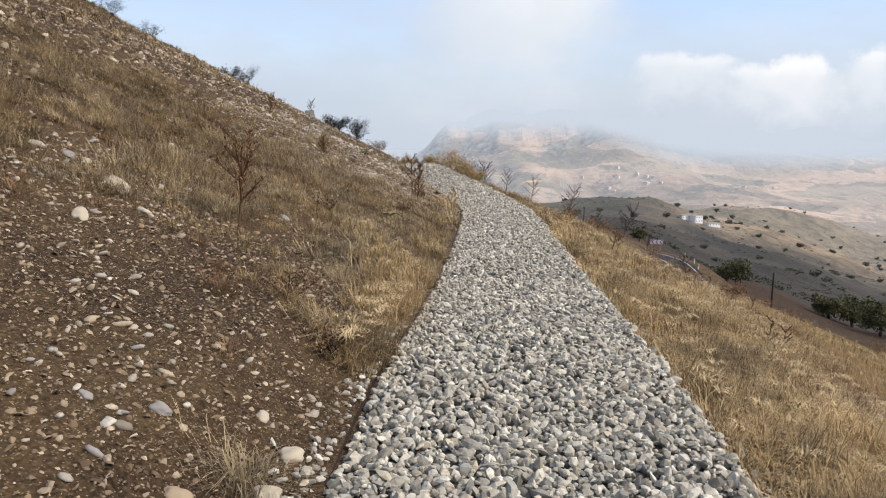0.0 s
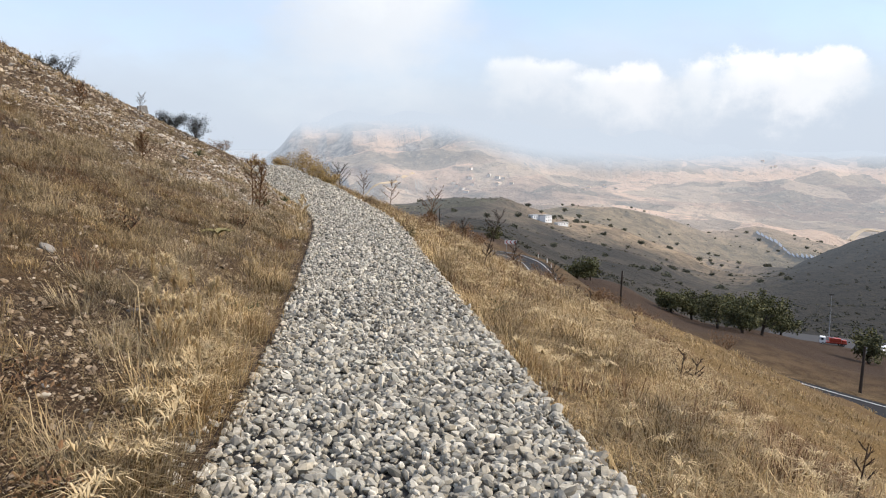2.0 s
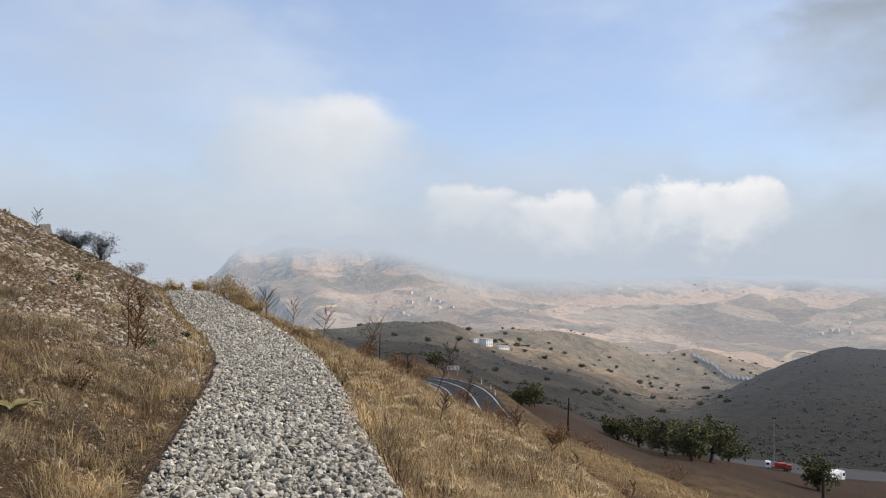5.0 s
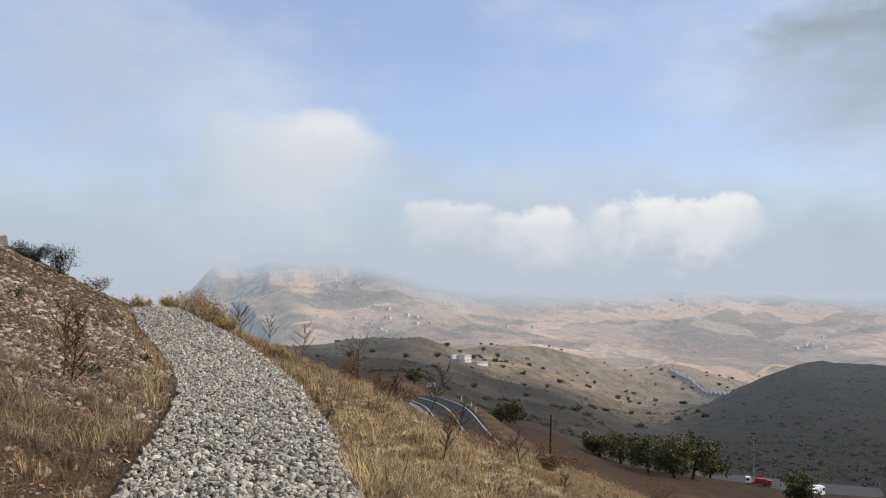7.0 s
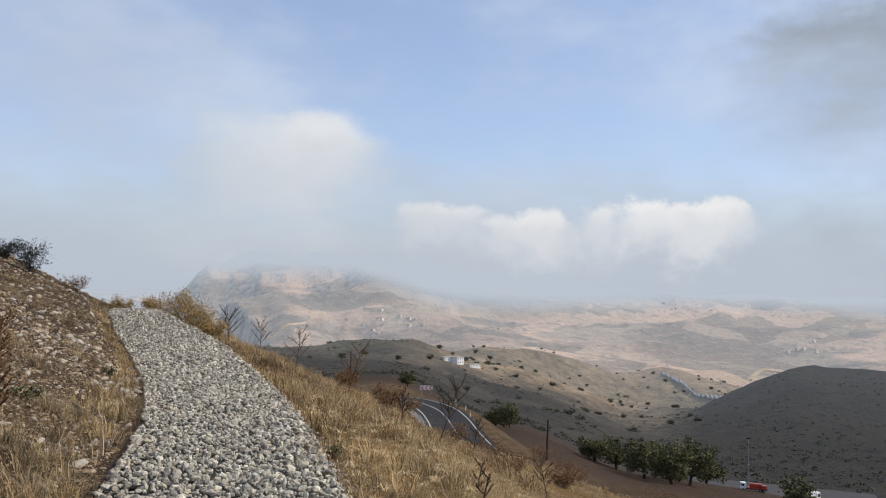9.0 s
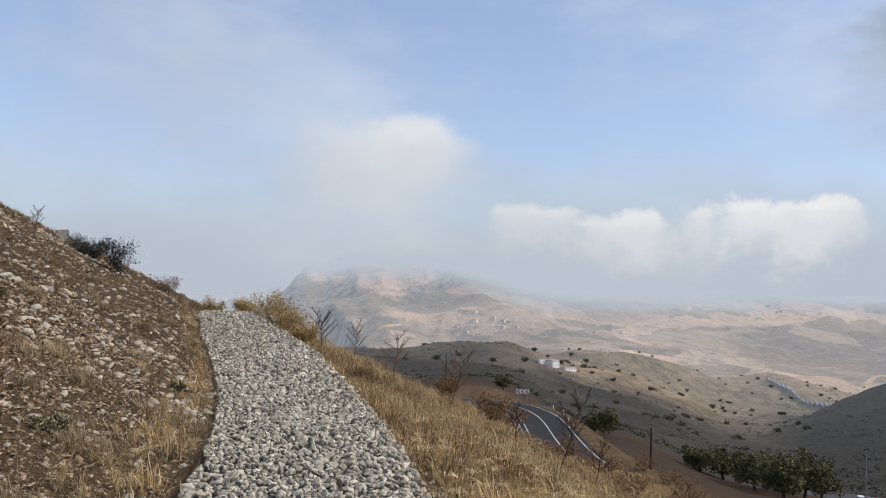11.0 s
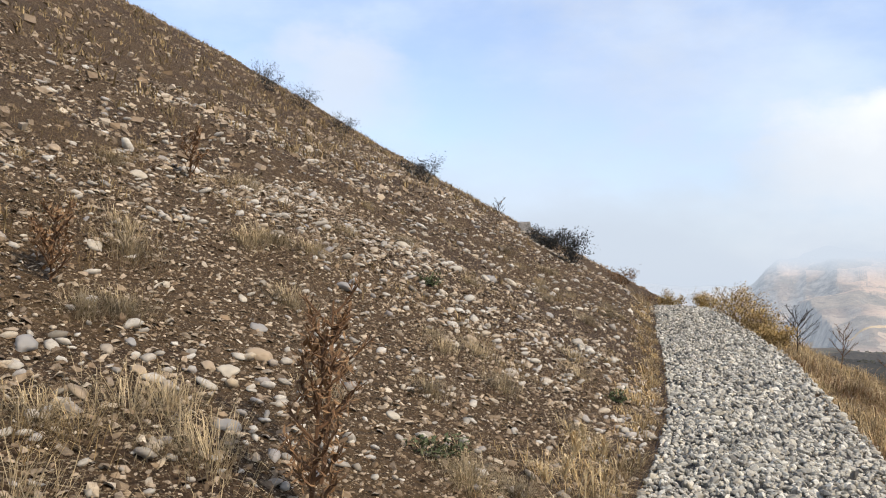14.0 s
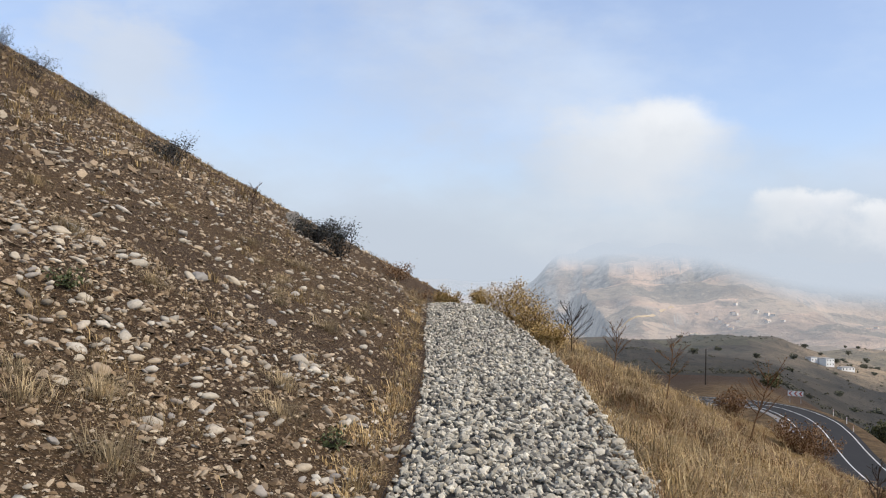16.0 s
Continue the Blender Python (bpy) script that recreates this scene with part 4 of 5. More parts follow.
def weeds():
    grp = "dead thistles beside the path"
    thistle(-1.78, 7.28, 0.84, 0.50, 1, "dry brown thistle with spreading branches on the hillside", grp, "rust", "brown", 420, branches=13)
    thistle(-0.74, 16.92, 0.86, 0.42, 2, "bare brown thistle above the gravel edging", grp, "rust", "brown", 90)
    thistle(-5.66, 33.57, 0.65, 0.5, 3, "small bare thistle on the stony skyline", grp, "deadwood", "brown", 30, heads=False)
    thistle(-0.61, 16.62, 0.82, 0.30, 4, "rust-brown dock with crumpled leaves among the stones", "withered docks", "rust", "brown", 520, branches=18, low=0.06)
    thistle(-4.34, 20.34, 0.5, 0.34, 5, "small withered brown dock on the scree", "withered docks", "rust", "brown", 260, branches=12, low=0.08)
    thistle(-2.55, 17.1, 0.42, 0.3, 14, "small withered brown dock on the scree", "withered docks", "rust", "brown", 260, branches=12, low=0.08)
    grp = "dark dead thistles on the lower slope"
    thistle(5.15, 25.0, 1.3, 0.8, 6, "black dead thistle with bristling upright heads", grp, "deadwood", "darkleaf", 260, tilt=0.4, branches=14)
    thistle(4.64, 25.9, 0.75, 0.4, 7, "thin dead weed in the straw", grp, "deadwood", "darkleaf", 40)
    thistle(6.3, 26.5, 0.9, 0.5, 8, "leaning dark dead thistle in dry grass", grp, "deadwood", "darkleaf", 80, tilt=0.3)
    thistle(7.0, 24.0, 0.8, 0.5, 9, "dark dead thistle standing in straw", grp, "deadwood", "darkleaf", 60, tilt=-0.2)
    thistle(1.42, 32.9, 0.95, 0.95, 10, "low dark spiky thistle at the path's edge", grp, "deadwood", "darkleaf", 200, tilt=0.0, branches=16)
    thistle(2.2, 32.4, 1.0, 0.7, 11, "bare grey-brown twigs of a dead weed", grp, "rust", "brown", 60, heads=False)
    thistle(3.1, 31.6, 1.15, 0.8, 12, "bare branching weed below the path", grp, "rust", "brown", 60, heads=False)
    thistle(4.3, 30.5, 1.3, 1.0, 13, "bare reddish twigs of a large dead weed", grp, "rust", "brown", 80, heads=False, branches=14)
    rng = np.random.default_rng(77)
    for k in range(9):
        y = rng.uniform(6, 20)
        thistle(edge_r(y) + rng.uniform(1.2, 5.5), y, rng.uniform(0.35, 0.6), 0.25, 200 + k, "thin dry stalk standing in golden grass", "thin dry stalks", "deadwood", "brown", 16, heads=False, branches=5)
    # shrubs
    shrub(-4.95, 35.95, 0.6, 1.5, 20, "dense dark thorny shrub on the skyline", "darkleaf", "dark shrubs on the ridge", 3000, 0.05)
    shrub(-3.76, 34.07, 0.78, 0.7, 21, "round dark thorny shrub beside another", "darkleaf", "dark shrubs on the ridge", 1700, 0.05)
    for k, (x, y, h, w) in enumerate(((-16.83, 41.99, 1.0, 1.0), (-17.9, 41.2, 0.7, 1.2), (-14.99, 41.96, 0.75, 1.1), (-8.84, 36.3, 0.8, 0.9), (-9.8, 37.6, 0.5, 0.9), (-22.5, 47.0, 1.0, 1.6))):
        shrub(x, y, h, w, 30 + k, "sparse dark thorn bush high on the ridge", "darkleaf", "dark shrubs on the ridge", 700, 0.055)
    shrub(-3.4, 39.0, 0.5, 1.2, 40, "low reddish-brown shrub behind the path's end", "brown", "", 600, 0.06, "rust")
    shrub(-2.7, 38.4, 0.35, 0.9, 41, "low reddish-brown shrub behind the path's end", "brown", "", 400, 0.06, "rust")
    for k, (x, y, h, w) in enumerate(((-0.15, 36.0, 0.85, 1.0), (0.25, 34.4, 0.75, 0.9), (0.65, 33.0, 0.62, 0.8), (1.0, 31.7, 0.5, 0.7), (-0.9, 37.6, 0.5, 1.0), (-1.9, 38.2, 0.4, 1.0))):
        shrub(x, y, h, w, 50 + k, "bushy golden-yellow dry shrub at the path's edge", "gold", "golden shrubs at the bend", 2000, 0.045, "rust")
    for k, (x, y, h, w) in enumerate(((6.3, 34.9, 0.7, 1.1), (7.3, 37.3, 0.6, 1.4), (8.6, 36.0, 0.55, 1.4), (9.6, 33.0, 0.6, 1.4), (5.4, 37.5, 0.6, 1.0), (10.5, 38.0, 0.6, 1.6), (12.0, 34.5, 0.6, 1.5))):
        shrub(x, y, h, w, 60 + k, "reddish-brown leafless scrub below the path", "brown", "russet scrub on the slope", 1600, 0.06, "rust")
    for k, (x, y) in enumerate(((-0.75, 5.4), (-1.1, 6.0), (-2.0, 8.2), (-1.5, 10.4), (-0.7, 13.5))):
        shrub(x, y, 0.2, 0.4, 80 + k, "low dark withered herb on the soil", "brown", "low withered herbs", 260, 0.03, "deadwood", "herb", 6)
    for k, (x, y) in enumerate(((2.05, 17.6), (-0.35, 9.1), (-0.35, 21.6), (-0.6, 17.9), (2.2, 11.0), (-2.2, 21.4))):
        shrub(x, y, 0.13, 0.3, 90 + k, "small dull green weed near the edge", "green", "green weeds", 240, 0.035, "deadwood", "weed", 5)
    # a mullein with large yellowing leaves
    ob = thing("mullein", -0.82, 11.92, "mullein rosette with large yellowing leaves", "weed")
    rng = np.random.default_rng(9)
    for k in range(8):
        bm = bmesh.new()
        a = k * 0.8 + rng.normal(0, 0.2)
        p, d = Vector((0, 0, 0.02)), Vector((math.cos(a), math.sin(a), 0.9))
        s = Vector((-math.sin(a), math.cos(a), 0))
        prev = None
        for i in range(6):
            f = i / 5
            w = 0.045 * math.sin(math.pi * (0.12 + 0.83 * f))
            row = [bm.verts.new(p - s * w + Vector((0, 0, 0.012))), bm.verts.new(p), bm.verts.new(p + s * w + Vector((0, 0, 0.012)))]
            if prev:
                for j in (0, 1):
                    bm.faces.new((prev[j], prev[j + 1], row[j + 1], row[j]))
            prev = row
            p = p + d.normalized() * 0.045
            d.z -= 0.3
        part("leaf", bm, MAT["mullein"], ob)


# ---- stones on the hillside ----
def chips(name, rng, x, y, size, mat, label, round_ones=False):
    """Small stones in one mesh: flat blocks of twelve faces, or rounder ones of twenty."""
    n = len(x)
    if round_ones:
        corners = np.array([(1, 0, -0.35), (0.5, 0.87, -0.35), (-0.5, 0.87, -0.35), (-1, 0, -0.35), (-0.5, -0.87, -0.35), (0.5, -0.87, -0.35), (0.62, 0.3, 0.5), (-0.32, 0.6, 0.5), (-0.34, -0.58, 0.5)])
        solid = corners * 0.5
        faces = np.array([(6, 7, 8), (0, 1, 6), (1, 7, 6), (1, 2, 7), (2, 3, 7), (3, 8, 7), (3, 4, 8), (4, 5, 8), (5, 6, 8), (5, 0, 6)])
    else:
        solid = np.array([(a, b, c) for a in (-1, 1) for b in (-1, 1) for c in (-1, 1)], float) * 0.5
        faces = np.array([(0, 1, 3, 2), (4, 6, 7, 5), (0, 4, 5, 1), (2, 3, 7, 6), (0, 2, 6, 4), (1, 5, 7, 3)])
    k = len(solid)
    base = solid[None] * rng.uniform(0.7, 1.15, (n, k, 1)) + rng.normal(0, 0.05, (n, k, 3))
    base *= np.stack([size * rng.uniform(0.85, 1.55, n), size * rng.uniform(0.65, 1.1, n), size * rng.uniform(0.4, 0.85, n)], -1)[:, None, :]
    v = np.einsum("nij,nkj->nki", turns(rng, n, 0.45), base) + np.stack([x, y, height(x, y) + size * 0.08], -1)[:, None, :]
    f = faces[None] + (np.arange(n) * k)[:, None, None]
    return tagged(made(name, raw_mesh(name, v.reshape(-1, 3), f.reshape(-1, faces.shape[1]), False), mat), label, "stones", kind="stuff")


def scree():
    rng = np.random.default_rng(21)
    def spot(n, y0, y1, depth, power=1.0):
        y = rng.uniform(y0, y1, n)
        return edge_l(y) - 0.05 - depth * rng.random(n) ** power, y
    for n, y0, y1, depth, power, size in ((10000, 2.0, 7.5, 3.4, 1.0, 0.021), (6500, 7, 16.5, 5.0, 1.0, 0.028), (21000, 15.2, 24, 5.0, 0.9, 0.027), (15000, 20, 38, 10.0, 0.9, 0.038)):
        x, y = spot(n, y0, y1, depth, power)
        s = size * np.clip(rng.lognormal(0, 0.5, n), 0.5, 2.3)
        chips("pebbles", rng, x, y, s, MAT["rock"], "brown and grey pebbles strewn over bare soil", True)
    x, y = spot(14000, 15.0, 21.0, 3.6, 0.9)
    chips("grit", rng, x, y, 0.0135 * np.clip(rng.lognormal(0, 0.4, len(x)), 0.5, 2.0), MAT["rock"], "fine stone chips between the pebbles", True)
    x, y = spot(3500, 2.6, 7.0, 2.6)
    chips("grit", rng, x, y, 0.012 * np.clip(rng.lognormal(0, 0.4, len(x)), 0.5, 2.0), MAT["rock"], "fine stone chips on bare soil", True)
    y = rng.uniform(7, 22, 6000)
    x = edge_l(y) - 4.6 - 9 * rng.random(6000)
    chips("pebbles", rng, x, y, 0.03 * np.clip(rng.lognormal(0, 0.5, 6000), 0.5, 2.8), MAT["rock"], "pebbles on the upper slope")
    n = 9000
    x, y = rng.uniform(-34, -5, n), rng.uniform(10, 70, n)
    chips("pebbles", rng, x, y, 0.065 * np.clip(rng.lognormal(0, 0.5, n), 0.5, 2.5), MAT["rock"], "stones high on the hillside")
    # rounder cobbles between them
    for n, y0, y1, depth, size in ((700, 2.2, 8, 3.2, 0.04), (2000, 15, 24, 5.0, 0.05), (1700, 20, 40, 9.0, 0.075)):
        x, y = spot(n, y0, y1, depth)
        keep = vnoise(x / 0.7, y / 0.7, 55) > -0.1
        x, y = x[keep], y[keep]
        s = size * np.clip(rng.lognormal(0, 0.35, len(x)), 0.5, 2.0)
        ob = scatter_stones("cobbles", rng, x, y, height(x, y) + s * 0.1, s, 0.5, 0.3, MAT["cobble"])
        for f in ob.data.polygons:
            f.use_smooth = True
        tagged(ob, "rounded river cobbles lying on the slope", "stones", kind="stuff")


ROCK_SPOTS = """-2.7 6.98 23 -2.42 5.68 17 -2.29 6.48 13 -3.37 7.04 16 -3.17 7.17 14 -3.05 7.23 13 -1.41 3.43 8 -0.84 4.06 9 -0.65 3.8 15
-0.93 3.08 12 -1.16 3.57 10 -0.67 3.37 14 -1.32 5.01 8 -1.73 4.78 7 -1.65 8.67 13 -2.02 16.5 16 -1.56 17.35 14 -1.59 16.4 12 -1.18 16.85 12
-3.15 22.78 18 -2.84 17.68 12 -2.26 19.86 23 -1.65 17.76 18 -1.63 17.28 10 -0.92 15.79 10 -0.95 18.06 9 -1.43 20.2 10 -2.47 23.89 20
-1.69 16.85 8 -4.45 18.8 17 -4.19 19.48 16 -2.24 18.38 9 -1.93 18.13 12 -1.92 17.04 8 -1.54 16.28 9 -1.43 20.59 14 -3.29 23.17 16
-2.53 24.24 24 -1.79 23.28 10 -2.05 21.41 17 -1.7 20.54 10 -1.56 20.58 8 -2.53 22.13 11 -2.88 22.37 13 -2.39 21.37 10 -2.57 21.39 12
-2.53 25.12 23 -1.61 23.89 14 -1.01 20.2 6 -1.19 19.67 6 -1.06 19.6 7 -0.67 20.63 5"""


def rocks():
    """The larger stones, each lying by itself."""
    rng = np.random.default_rng(31)
    vals = [float(v) for v in ROCK_SPOTS.split()]
    tones = [plain("rock_cream", (0.46, 0.39, 0.29), 0.85, vary=0.3, scale=14.0, bumpy=0.5, dist=0.01),
             plain("rock_grey", (0.29, 0.265, 0.23), 0.85, vary=0.35, scale=14.0, bumpy=0.5, dist=0.01),
             plain("rock_tan", (0.36, 0.27, 0.175), 0.85, vary=0.3, scale=14.0, bumpy=0.5, dist=0.01)]
    names = ["cream-white", "grey", "tan"]
    for k in range(0, len(vals), 3):
        x, y, size = vals[k], vals[k + 1], vals[k + 2] / 100
        bm = bmesh.new()
        bmesh.ops.create_icosphere(bm, subdivisions=3, radius=0.5)
        sx, sy, sz = 1.0, rng.uniform(0.55, 0.85), rng.uniform(0.34, 0.5)
        off = Vector(rng.uniform(-50, 50, 3))
        for v in bm.verts:
            p = v.co.copy()
            f = 1 + 0.42 * noise.noise(p * 2.2 + off) + 0.16 * noise.noise(p * 6.0 + off)
            f = min(f, 1.12)
            v.co = Vector((p.x * sx, p.y * sy, p.z * sz)) * f * size
        t = (0, 0, 1, 0, 2)[int(rng.integers(0, 5))]
        ob = part("rock", bm, tones[t], smooth=True)
        ob.matrix_world = pose(x, y, at(x, y) + size * 0.06, 0, 0, 0) @ pose(0, 0, 0, 0, 24, 0) @ pose(0, 0, 0, rng.normal(0, 8), rng.normal(0, 8), rng.uniform(0, 360))
        tagged(ob, f"smooth {names[t]} rock lying on the stony slope", "rock", "loose rocks on the hillside")
    # a squared block of stone on the ridge
    bm = bmesh.new()
    bmesh.ops.create_cube(bm, size=1.0)
    bmesh.ops.subdivide_edges(bm, edges=bm.edges[:], cuts=4, use_grid_fill=True)
    for v in bm.verts:
        p = v.co.copy()
        v.co = Vector((p.x * 0.42, p.y * 0.40, p.z * 0.36)) * (1 - 0.12 * max(0, p.length - 0.55)) + Vector([0.02 * noise.noise(p * 4 + Vector((i * 9, 0, 0))) for i in range(3)])
        v.co.x *= 1 - 0.15 * (p.z + 0.5)
    ob = part("stone_block", bm, tones[1], smooth=False)
    ob.matrix_world = pose(-6.6, 39.22, at(-6.6, 39.22) + 0.16, 4, -6, 20)
    tagged(ob, "squared weathered stone block on the ridge", "stone")


grass()
weeds()
scree()
rocks()

# ---- things in the valley ----
MAT["creosote"] = plain("tarred_pole", (0.045, 0.035, 0.028), 0.9, vary=0.3, scale=4.0)
MAT["white"] = plain("white_render", (0.78, 0.77, 0.74), 0.8, vary=0.08, scale=0.8)
# far village walls: pale tone makes up for the haze before them
MAT["far_wall"] = plain("hazed_render", (0.74, 0.70, 0.64), 0.9, vary=0.15, scale=0.5)
MAT["pane"] = plain("dark_window_glass", (0.03, 0.035, 0.04), 0.15, vary=0.2, scale=1.0, bumpy=0.0)
MAT["concrete"] = plain("grey_concrete", (0.36, 0.35, 0.33), 0.9, vary=0.2, scale=1.0)
MAT["steel"] = plain("galvanised_steel", (0.42, 0.43, 0.44), 0.45, 0.8, vary=0.15, scale=3.0)
MAT["red"] = plain("red_lacquer", (0.38, 0.05, 0.025), 0.45, vary=0.15, scale=2.0)
MAT["tyre"] = plain("tyre_rubber", (0.02, 0.02, 0.02), 0.9, vary=0.2, scale=5.0)
# base colour lifted to blue-grey to stand in for reflected sky
MAT["panel"] = plain("solar_glass", (0.16, 0.19, 0.24), 0.3, vary=0.2, scale=1.0, bumpy=0.0)
MAT["track"] = plain("pale_dirt_track", (0.50, 0.41, 0.30), 1.0, vary=0.2, scale=0.2)
# tile colour paled, village haze painted into it
MAT["roof"] = plain("hazed_tile_roof", (0.56, 0.46, 0.38), 0.9, vary=0.25, scale=0.8)
MAT["lot"] = plain("worn_asphalt", (0.085, 0.082, 0.08), 0.95, vary=0.3, scale=0.4)


def polar(az, r):
    return 1 + r * math.sin(radians(az)), 10 + r * math.cos(radians(az))


def box(bm, x0, x1, y0, y1, z0, z1, bevel=0.0):
    g = bmesh.ops.create_cube(bm, size=1.0)
    for v in g["verts"]:
        v.co = Vector(((x0 + x1) / 2 + v.co.x * (x1 - x0), (y0 + y1) / 2 + v.co.y * (y1 - y0), (z0 + z1) / 2 + v.co.z * (z1 - z0)))
    if bevel:
        edges = list({e for v in g["verts"] for e in v.link_edges})
        bmesh.ops.bevel(bm, geom=edges, offset=bevel, segments=2, affect="EDGES")
    return bm


def block(name, dims, mat, parent, label="", bevel=0.0):
    return part(name, box(bmesh.new(), *dims, bevel=bevel), mat, parent, label)


def pole(x, y, tall, lean=0.0, label="tarred wooden utility pole beside the road"):
    ob = thing("utility_pole", x, y, label, "pole", "utility poles")
    ob.matrix_world = ob.matrix_world @ pose(0, 0, 0, 0, lean, 0)
    bm = bmesh.new()
    stick(bm, (0, 0, -1.0), (0, 0, tall), 0.17, 0.11, 10)
    part("post", bm, MAT["creosote"], ob)
    for z in (tall - 0.25, tall - 0.6):
        bm = bmesh.new()
        stick(bm, (0.1, 0, z), (0.24, 0, z + 0.16), 0.03, 0.045, 6)
        part("insulator", bm, MAT["concrete"], ob)


pole(33.5, 207.0, 8.0)
pole(44.2, 112.0, 5.2, 1.5)
pole(50.6, 69.0, 4.6, 2.0)
pole(21.7, 385.6, 8.0, 0.0, "far wooden utility pole on the open field")


def chevron_sign(x, y):
    z = ROAD_Z
    ob = thing("chevron_sign", x, y, "red and white chevron board at the road bend", "road sign", z=z, turn=-14)
    for px in (-0.9, 0.9):
        block("post", (px - 0.04, px + 0.04, -0.04, 0.04, -0.5, 1.7), MAT["steel"], ob)
    board = block("board", (-1.3, 1.3, -0.085, -0.055, 0.75, 1.65), MAT["white"], ob, "white board")
    for k in range(3):
        bm = bmesh.new()
        cx = -0.85 + 0.85 * k
        pts = [(cx - 0.3, 1.2), (cx + 0.1, 1.6), (cx + 0.38, 1.6), (cx - 0.02, 1.2), (cx + 0.38, 0.8), (cx + 0.1, 0.8)]
        vs = [bm.verts.new((a, -0.09, b)) for a, b in pts]
        bm.faces.new((vs[0], vs[1], vs[2], vs[3]))
        bm.faces.new((vs[0], vs[3], vs[4], vs[5]))
        part("chevron", bm, MAT["red"], board, "red chevron")


chevron_sign(43.6, 173.5)


def guard_rail():
    """Steel rail on posts on the outer side of the road."""
    sel = ROAD_LINE[(ROAD_LINE[:, 1] < 141) & (ROAD_LINE[:, 1] > 22)]
    ob = ribbon("guard_rail", sel, [4.62, 4.60, 4.66, 4.60, 4.62, 4.56, 4.56], [ROAD_Z + a for a in (0.45, 0.50, 0.58, 0.66, 0.74, 0.74, 0.45)], MAT["steel"])
    tagged(ob, "galvanised steel guard rail along the road's outer edge", "guard rail")
    d = np.gradient(sel, axis=0)
    d /= np.linalg.norm(d, axis=1)[:, None]
    acc, last = 0.0, None
    mesh = None
    for p, w in zip(sel, d):
        if last is not None:
            acc += np.linalg.norm(p - last)
        last = p
        if acc >= 3.5 or mesh is None:
            acc = 0.0
            if mesh is None:
                post = block("post", (-0.05, 0.05, -0.05, 0.05, -0.6, 0.72), MAT["steel"], ob)
                mesh = post.data
            else:
                post = new("post", mesh)
                post.parent = ob
            post.matrix_world = pose(p[0] + w[1] * 4.72, p[1] - w[0] * 4.72, ROAD_Z)
    for x, y in ((44.9, 150.5), (45.3, 158.0), (43.4, 143.0)):
        m = thing("marker_post", x, y, "small white roadside marker post", "marker post", "roadside marker posts", z=ROAD_Z)
        block("post", (-0.06, 0.06, -0.03, 0.03, -0.3, 0.85), MAT["white"], m, bevel=0.01)
        block("reflector", (-0.04, 0.04, -0.042, -0.031, 0.6, 0.75), MAT["red"], m)


guard_rail()


def tree(x, y, tall, wide, seed, label, group, leaves=1500, size=0.35, trunk=0.22, leafmat="olive"):
    """A round-headed oak: tapered trunk, limbs, and a ragged crown of many leaves in clumps."""
    rng = np.random.default_rng(seed)
    ob = thing("tree", x, y, label, "tree", group)
    bm = bmesh.new()
    js, _ = crooked(rng, (0, 0, -0.6), (rng.normal(0, 0.1), rng.normal(0, 0.1), 1), tall * 0.42 + 0.6, trunk, trunk * 0.6, bm, 4, 0.08, 0.1)
    part("trunk", bm, MAT["bark"], ob)
    tips = []
    for k in range(8):
        a = k * 0.8 + rng.normal(0, 0.3)
        bm = bmesh.new()
        b, _ = crooked(rng, js[2 + k % 3], (math.cos(a), math.sin(a), rng.uniform(0.3, 1.1)), math.hypot(tall * 0.35, wide * 0.3), trunk * 0.4, 0.03, bm, 3, 0.2, 0.1)
        tips += b[1:]
        part("limb", bm, MAT["bark"], ob)
    centres = [(t, rng.uniform(0.10, 0.2) * wide) for t in tips]
    for _ in range(14):
        a, u = rng.uniform(0, 6.3), rng.random() ** 0.5
        centres.append((Vector((math.cos(a) * u * wide * 0.42, math.sin(a) * u * wide * 0.42, tall * rng.uniform(0.2, 0.85))), rng.uniform(0.1, 0.18) * wide))
    n = leaves
    idx = rng.integers(0, len(centres), n)
    c = np.array([tuple(centres[i][0]) for i in idx])
    r = np.array([centres[i][1] for i in idx])
    d = rng.normal(0, 1, (n, 3))
    d /= np.linalg.norm(d, axis=1)[:, None]
    p = c + d * (r * rng.random(n) ** 0.4)[:, None] * np.array([1, 1, 0.8])
    p[:, 2] = np.maximum(p[:, 2], tall * 0.10)
    e1 = rng.normal(0, 1, (n, 3))
    e1 /= np.linalg.norm(e1, axis=1)[:, None]
    e2 = np.cross(e1, rng.normal(0, 1, (n, 3)))
    e2 /= np.linalg.norm(e2, axis=1)[:, None]
    s = size * rng.uniform(0.6, 1.3, (n, 1))
    v = np.stack([p - e1 * s, p + e2 * s * 0.5, p + e1 * s, p - e2 * s * 0.5], 1).reshape(-1, 3)
    made("crown", raw_mesh("crown", v, (np.arange(n) * 4)[:, None] + np.array([[0, 1, 2, 3]])), MAT[leafmat], ob, "dark olive-green leafy crown")
    return ob


